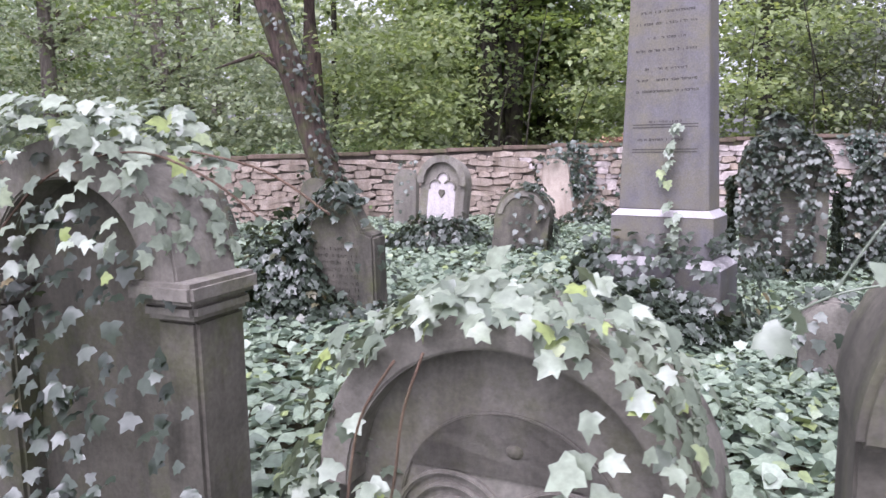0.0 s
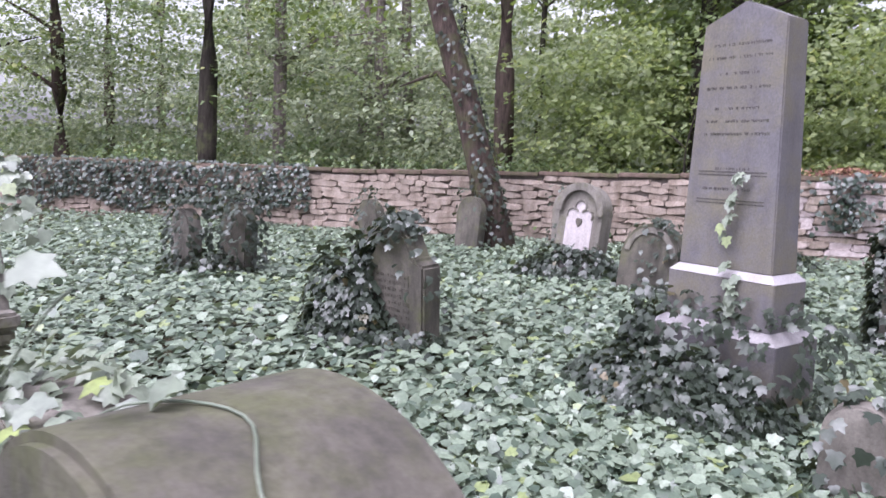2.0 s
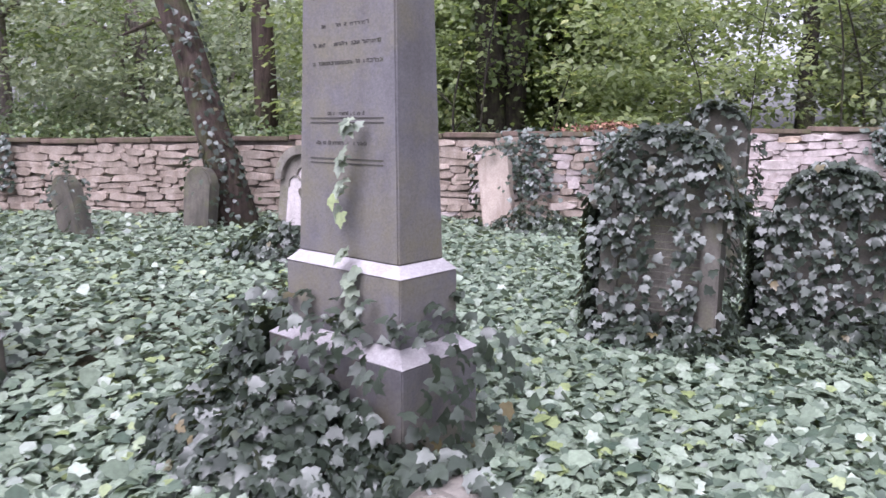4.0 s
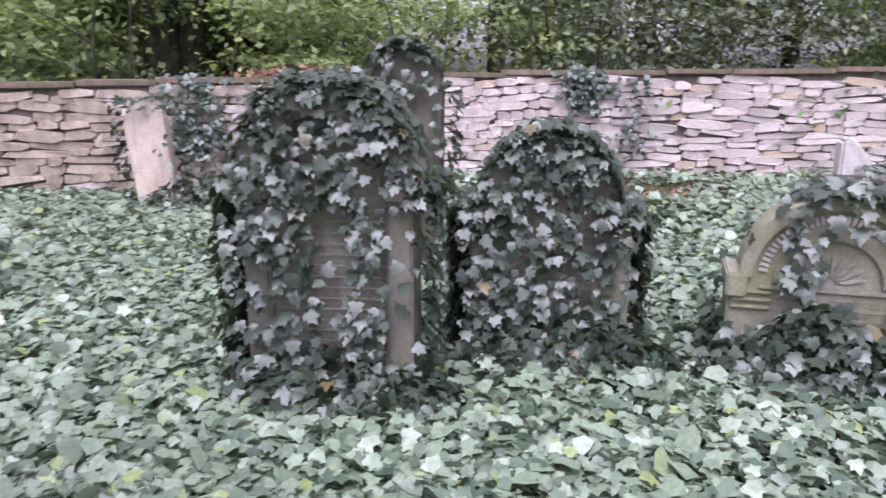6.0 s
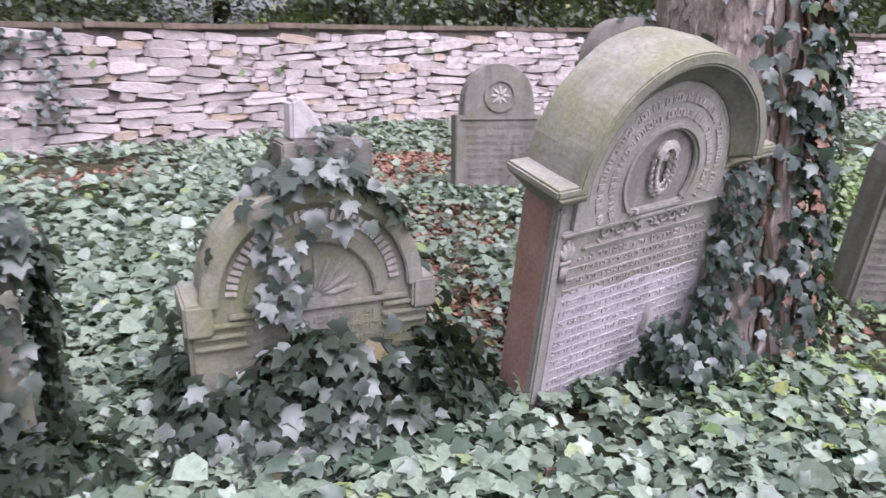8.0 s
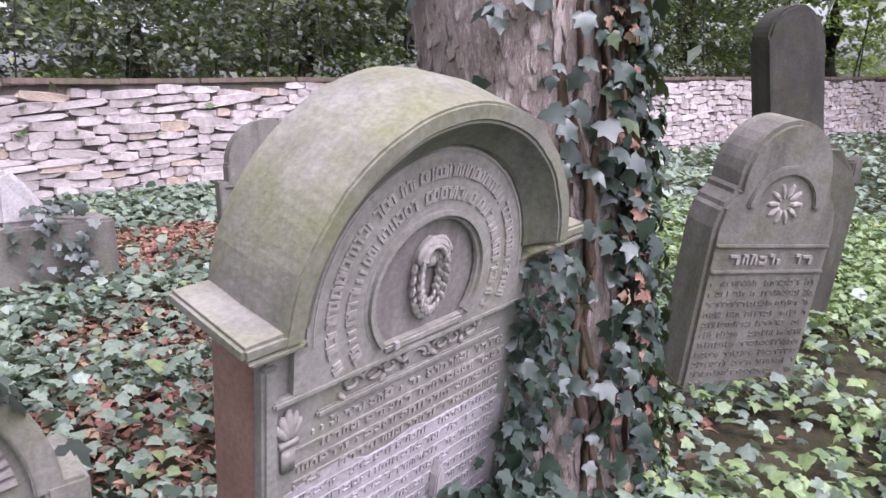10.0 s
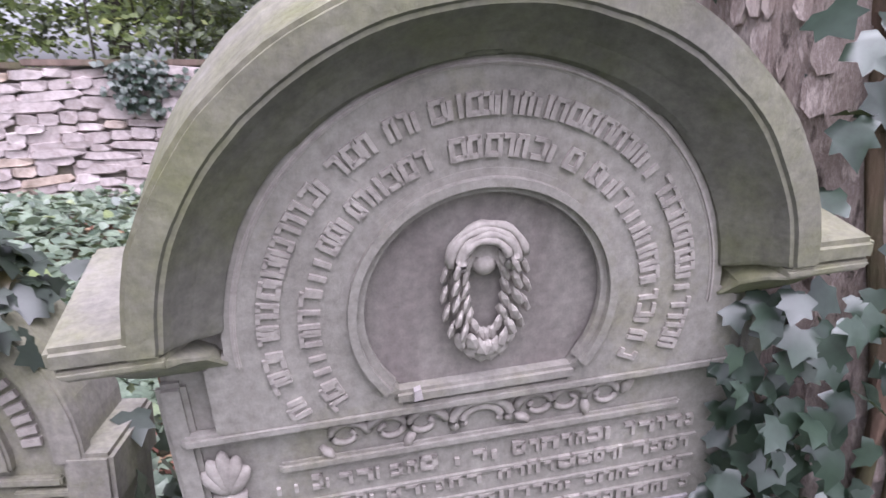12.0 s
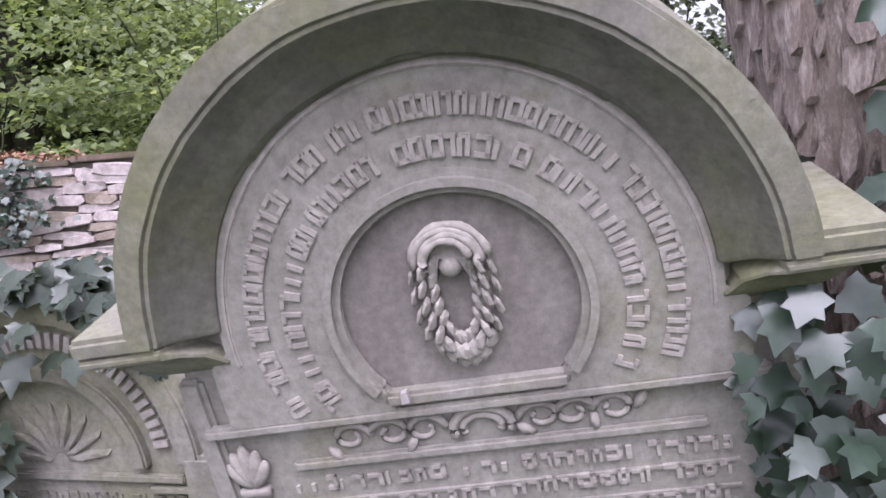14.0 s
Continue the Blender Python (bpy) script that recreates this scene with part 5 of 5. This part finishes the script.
def patches(x, y, f=1.0, s=0.0):
    return 0.5 + 0.5 * np.sin(x * 1.3 * f + s + 1.7 * np.sin(y * 0.9 * f + s)) * np.cos(y * 1.1 * f - s + 1.3 * np.sin(x * 0.7 * f))


def inside(x, y):
    """Within the wall's line."""
    lim = np.interp(x, [p[0] for p in WALL], [p[1] for p in WALL])
    return (y < lim - 0.05).astype(float)


def litter_zone(x, y):
    z = np.zeros_like(x)
    for cx, cy, r in ((6.4, 7.3, 0.9), (8.7, 9.9, 1.1), (7.7, 8.4, 0.9), (7.7, 5.1, 0.5), (9.6, 10.4, 1.2), (8.9, 4.5, 0.7), (3.45, 6.9, 0.35), (6.9, 12.6, 1.0)):
        z = np.maximum(z, np.clip(1.6 - 1.1 * np.hypot(x - cx, y - cy) / r, 0, 1))
    return z * (0.86 + 0.14 * patches(x, y, 2.4, 2.0))


cover("ground_ivy", 64000, (-0.3, 10.3, 2.2, 10.3), M_COVER, (0.045, 0.085), 401, "dense carpet of grey-green ivy covering the ground", lambda x, y: inside(x, y) * (1 - 0.88 * litter_zone(x, y)) * (1 - 0.8 * np.clip((x - 6.6) / 0.8, 0, 1) * np.clip((5.6 - y) / 0.6, 0, 1)))
cover("ground_ivy", 70000, (-12.0, 4.8, 0.2, 14.2), M_COVER, (0.05, 0.09), 402, "carpet of grey-green ivy among the graves", inside, shape="mid", tilt=0.26)
cover("ground_ivy", 24000, (3.5, 20.0, 8.0, 14.5), M_COVER, (0.07, 0.12), 403, "ivy and low weeds before the wall", lambda x, y: inside(x, y) * (0.25 + 0.75 * patches(x, y, 0.8, 1.0)) * (1 - litter_zone(x, y)), shape="mid")
cover("ground_herb", 30000, (6.0, 14.0, 0.8, 7.4), M_BRIGHT, (0.04, 0.075), 404, "bright green low herbs carpeting the ground", lambda x, y: (0.3 + 0.7 * patches(x, y, 1.1, 0.4)) * (1 - 0.9 * litter_zone(x, y)))
cover("ground_herb", 9000, (12.0, 30.0, -3.0, 9.0), M_COVER, (0.08, 0.15), 405, "green ground cover towards the far wall", inside, shape="mid")
cover("ground_ivy", 52000, (-18.0, 22.0, -10.0, 14.5), M_COVER, (0.07, 0.12), 408, "thin ivy over the wider burial ground", lambda x, y: inside(x, y) * (1 - litter_zone(x, y)) * np.where((x > 6.8) & (x < 13) & (y > 1.5) & (y < 5.4), 0.3, 1.0), shape="mid")
cover("fallen_leaves", 22000, (4.5, 12.0, 5.0, 13.0), M_DRY, (0.04, 0.085), 406, "reddish-brown fallen leaves between the graves", lambda x, y: inside(x, y) * np.clip(litter_zone(x, y) * 1.2 + 0.04, 0, 1), (0.01, 0.06), "far", 0.3)
cover("ground_ivy", 7000, (-3.0, 6.0, -3.0, 3.0), M_COVER, (0.06, 0.1), 407, "ivy carpet at the walk's start", lambda x, y: 1.0 - 0.0 * x, shape="mid")

# ivy on the wall and a loose shoot over the near stones
def wall_ivy(s0, s1, low, count, seed, size=(0.06, 0.1)):
    rng = np.random.default_rng(seed)
    P, N, T = [], [], []
    for i in range(count):
        s = rng.normal((s0 + s1) / 2, (s1 - s0) / 4) if s1 - s0 < 3 else rng.uniform(s0, s1)
        x, y, h, a = wall_point(s)
        z = rng.uniform(low + 0.15 * math.sin(s * 2.3), h + 0.08)
        n = Vector((math.sin(a), -math.cos(a), 0))
        p = Vector((x, y, z)) + n * rng.uniform(0.12, 0.24)
        if z > h:
            p -= n * rng.uniform(0, 0.5)
        P.append(p), N.append((n.x, n.y, 0.8)), T.append((n.x * 0.4, n.y * 0.4, -1))
    P, N, T = (np.array(q, dtype=float) for q in (P, N, T))
    tagged(leaves("wall_ivy", P, N + rng.normal(size=N.shape) * 0.35, rng.uniform(*size, count), M_IVY_DARK, T, rng), "dark ivy growing over the stone wall", "ivy", kind="stuff")


wall_ivy(15.0, 23.0, 0.35, 2600, 501)
wall_ivy(31.0, 31.9, 0.5, 260, 502)
wall_ivy(32.3, 33.2, 0.6, 240, 503)
wall_ivy(36.6, 37.3, 1.0, 200, 504)
wall_ivy(37.2, 38.0, 0.5, 90, 505)
wall_ivy(48.5, 51.0, 0.9, 260, 506)

rng = np.random.default_rng(507)
n = 520
P = np.array([2.46, 14.00, 1.50]) + rng.normal(size=(n, 3)) * np.array([0.34, 0.12, 0.035])
P[:, 2] = np.maximum(P[:, 2], 1.475) + 0.10 * np.clip(1 - np.abs(P[:, 0] - 2.46) / 0.5, 0, 1) * rng.uniform(0, 1, n)
tagged(leaves("leaf_litter", P, rng.normal(size=(n, 3)) * 0.5 + np.array([0, -0.2, 1.0]), rng.uniform(0.05, 0.09, n), M_DRY, None, rng, "far"), "reddish dead leaves heaped on the wall's coping", "leaf litter", kind="stuff")


def over_hood(x, y):
    """A spot on top of the smooth round gravestone."""
    return Hm @ Vector((x, y, 0.984 + 0.35 * math.sqrt(max(0.02, 1 - (x / 0.32) ** 2))))


shoot = [over_hood(0.29, 0.05), over_hood(0.17, -0.02), over_hood(0.05, 0.03), over_hood(-0.09, -0.03), over_hood(-0.22, -0.09), Hm @ Vector((-0.36, -0.12, 1.20)), Hm @ Vector((-0.47, -0.10, 1.12))]
shoot_b = [Hm @ Vector((-0.36, -0.12, 1.20)), Hm @ Vector((-0.30, -0.10, 1.30)), Hm @ Vector((-0.22, -0.07, 1.40)), Hm @ Vector((-0.18, -0.05, 1.44))]
vine = thing("ivy_runner", Matrix(), "thin pale ivy runner with fresh leaves reaching over a gravestone", "ivy")
for pts in (shoot, shoot_b):
    pts = curve_through(pts)
    smooth(part("stem", tube(pts, [0.0019] * len(pts), 6), M_IVY_PALE, vine))
rng = np.random.default_rng(511)
spots = np.array([(1.30, 0.40, 1.345), (1.28, 0.36, 1.385), (1.06, 0.27, 1.315), (1.0, 0.24, 1.26), (0.93, 0.25, 1.26), (0.86, 0.27, 1.18), (1.0, 0.31, 1.34), (1.11, 0.37, 1.47), (0.82, 0.31, 1.17), (1.12, 0.30, 1.345)])
for spot in spots:
    lv = leaves("leaf", spot[None], rng.normal(size=(1, 3)) * 0.5 + np.array([0, -0.5, 0.9]), rng.uniform(0.036, 0.058, 1), M_IVY_PALE, None, rng)
    lv.parent = vine
for pts, k in (([(-0.95, 1.12, 1.18), (-0.75, 1.1, 1.36), (-0.5, 1.08, 1.42), (-0.3, 1.05, 1.36), (-0.15, 1.02, 1.26)], 1), ([(0.30, 0.70, 1.02), (0.26, 0.68, 0.9), (0.24, 0.66, 0.75), (0.2, 0.66, 0.6)], 2), ([(0.24, 0.71, 1.0), (0.17, 0.69, 0.88), (0.14, 0.68, 0.7)], 3),
               ([(-0.35, 1.1, 1.42), (-0.12, 1.0, 1.37), (0.05, 0.95, 1.27)], 4)):
    v = thing("trailing_vine", Matrix(), "thin woody ivy stem trailing over a gravestone", "ivy", "trailing stems")
    pts = curve_through(pts)
    smooth(part("stem", tube(pts, [0.0032] * len(pts), 6), M_VINE, v))

# a low bough hanging in over the path beyond the tree
bough = thing("overhanging_bough", Matrix(), "thin overhanging bough with broad pale green leaves", "branch")
main_line = curve_through([(9.4, 3.3, 3.0), (8.6, 3.9, 2.35), (8.0, 4.4, 1.98), (7.6, 4.78, 1.80), (7.45, 5.0, 1.74)])
smooth(part("twig", tube(main_line, [0.014 - 0.0004 * i for i in range(len(main_line))], 6), M_BARK, bough))
rng = np.random.default_rng(521)
pick = rng.integers(8, len(main_line), 46)
P = np.array([main_line[i][:] for i in pick]) + rng.normal(size=(46, 3)) * np.array([0.14, 0.14, 0.10])
lv = leaves("bough_leaves", P, rng.normal(size=(46, 3)) * 0.45 + np.array([-0.3, -0.2, 0.8]), rng.uniform(0.07, 0.13, 46), M_IVY_PALE, None, rng, "far")
lv.parent = bough
lv["kind"] = "stuff"
plain_stone("stone_stub", place(16.5, 4.6, 0.0, 6.0, -30.0), [(-0.12, -0.1), (0.12, -0.1), (0.10, 0.42), (0.0, 0.5), (-0.1, 0.4)], 0.14, M_DARK, "small dark stub of a stone in the ground cover")
heap("trunk_moss", 7.38, 5.52, 0.16, 0.14, 0.16, 420, 95, "bright moss at the tree trunk's foot", size=(0.015, 0.03), material=M_BRIGHT)

# ---- the wall's stones, laid in rough courses ----
def wall_stone_mesh(seed):
    rnd = random.Random(seed)
    bm = bmesh.new()
    def side(y, k):
        out = []
        for x, z in ((-0.5, -0.34), (-0.3, -0.5), (0.32, -0.49), (0.5, -0.2), (0.47, 0.38), (0.05, 0.5), (-0.46, 0.42)):
            out.append(bm.verts.new(((x + rnd.uniform(-0.05, 0.05)) * k, y + rnd.uniform(-0.1, 0.1), (z + rnd.uniform(-0.1, 0.09)) * k)))
        return out
    b, m, f = side(0.5, 1.0), side(-0.25, 1.0), side(-0.5, 0.92)
    for p, q in ((b, m), (m, f)):
        for i in range(7):
            j = (i + 1) % 7
            bm.faces.new((p[i], p[j], q[j], q[i]))
    bm.faces.new(f)
    bmesh.ops.recalc_face_normals(bm, faces=bm.faces)
    me = bpy.data.meshes.new("stone")
    bm.to_mesh(me)
    bm.free()
    me.materials.append(M_WALL)
    return me


STONES = [wall_stone_mesh(i) for i in range(12)]


def lay_wall():
    rnd = random.Random(31)
    single = 0
    joined = {True: ([], []), False: ([], [])}
    z_level = 0.0
    courses = []
    while z_level < 1.62:
        h = rnd.uniform(0.085, 0.145)
        courses.append((z_level, h))
        z_level += h
    shapes = [(np.array([v.co[:] for v in me.vertices]), [tuple(p.vertices) for p in me.polygons]) for me in STONES]
    for z0, h in courses:
        s = rnd.uniform(0, 0.3)
        while s < WALL_LENGTH - 0.5:
            length = rnd.choice([rnd.uniform(0.18, 0.36), rnd.uniform(0.34, 0.78)])
            x, y, top, a = wall_point(s + length / 2)
            hh = h * rnd.uniform(0.86, 1.2)
            zc = z0 + hh / 2 + 0.035 * math.sin(s * 1.3 + z0 * 2) + 0.022 * math.sin(s * 3.7 + z0 * 5) - 0.02
            if zc + hh / 2 < top - 0.045:
                k = rnd.randrange(12)
                m = pose(x, y, zc, 0, rnd.uniform(-6, 6), math.degrees(a)) @ pose(0, -0.015 + rnd.uniform(-0.015, 0.02), 0) @ Matrix.Diagonal((length * 1.03, 0.16, hh * 1.03, 1))
                if 7.2 < x < 11.4 and single < 300:
                    ob = new("stone", STONES[k])
                    ob.parent = boundary_wall
                    ob.matrix_local = m
                    single += 1
                else:
                    v_all, f_all = joined[x < 2.0 + rnd.uniform(-2.6, 2.6)]
                    base = len(v_all)
                    mm = np.array(m)
                    v_all += [tuple(p) for p in shapes[k][0] @ mm[:3, :3].T + mm[:3, 3]]
                    f_all += [tuple(i + base for i in f) for f in shapes[k][1]]
            s += length
    for tan, (v_all, f_all) in joined.items():
        me = bpy.data.meshes.new("rubble_stones")
        me.from_pydata(v_all, [], f_all)
        me.materials.append(M_WALL_TAN if tan else M_WALL)
        ob = new("rubble_stones", me)
        ob.parent = boundary_wall
        ob["kind"] = "stuff"


lay_wall()
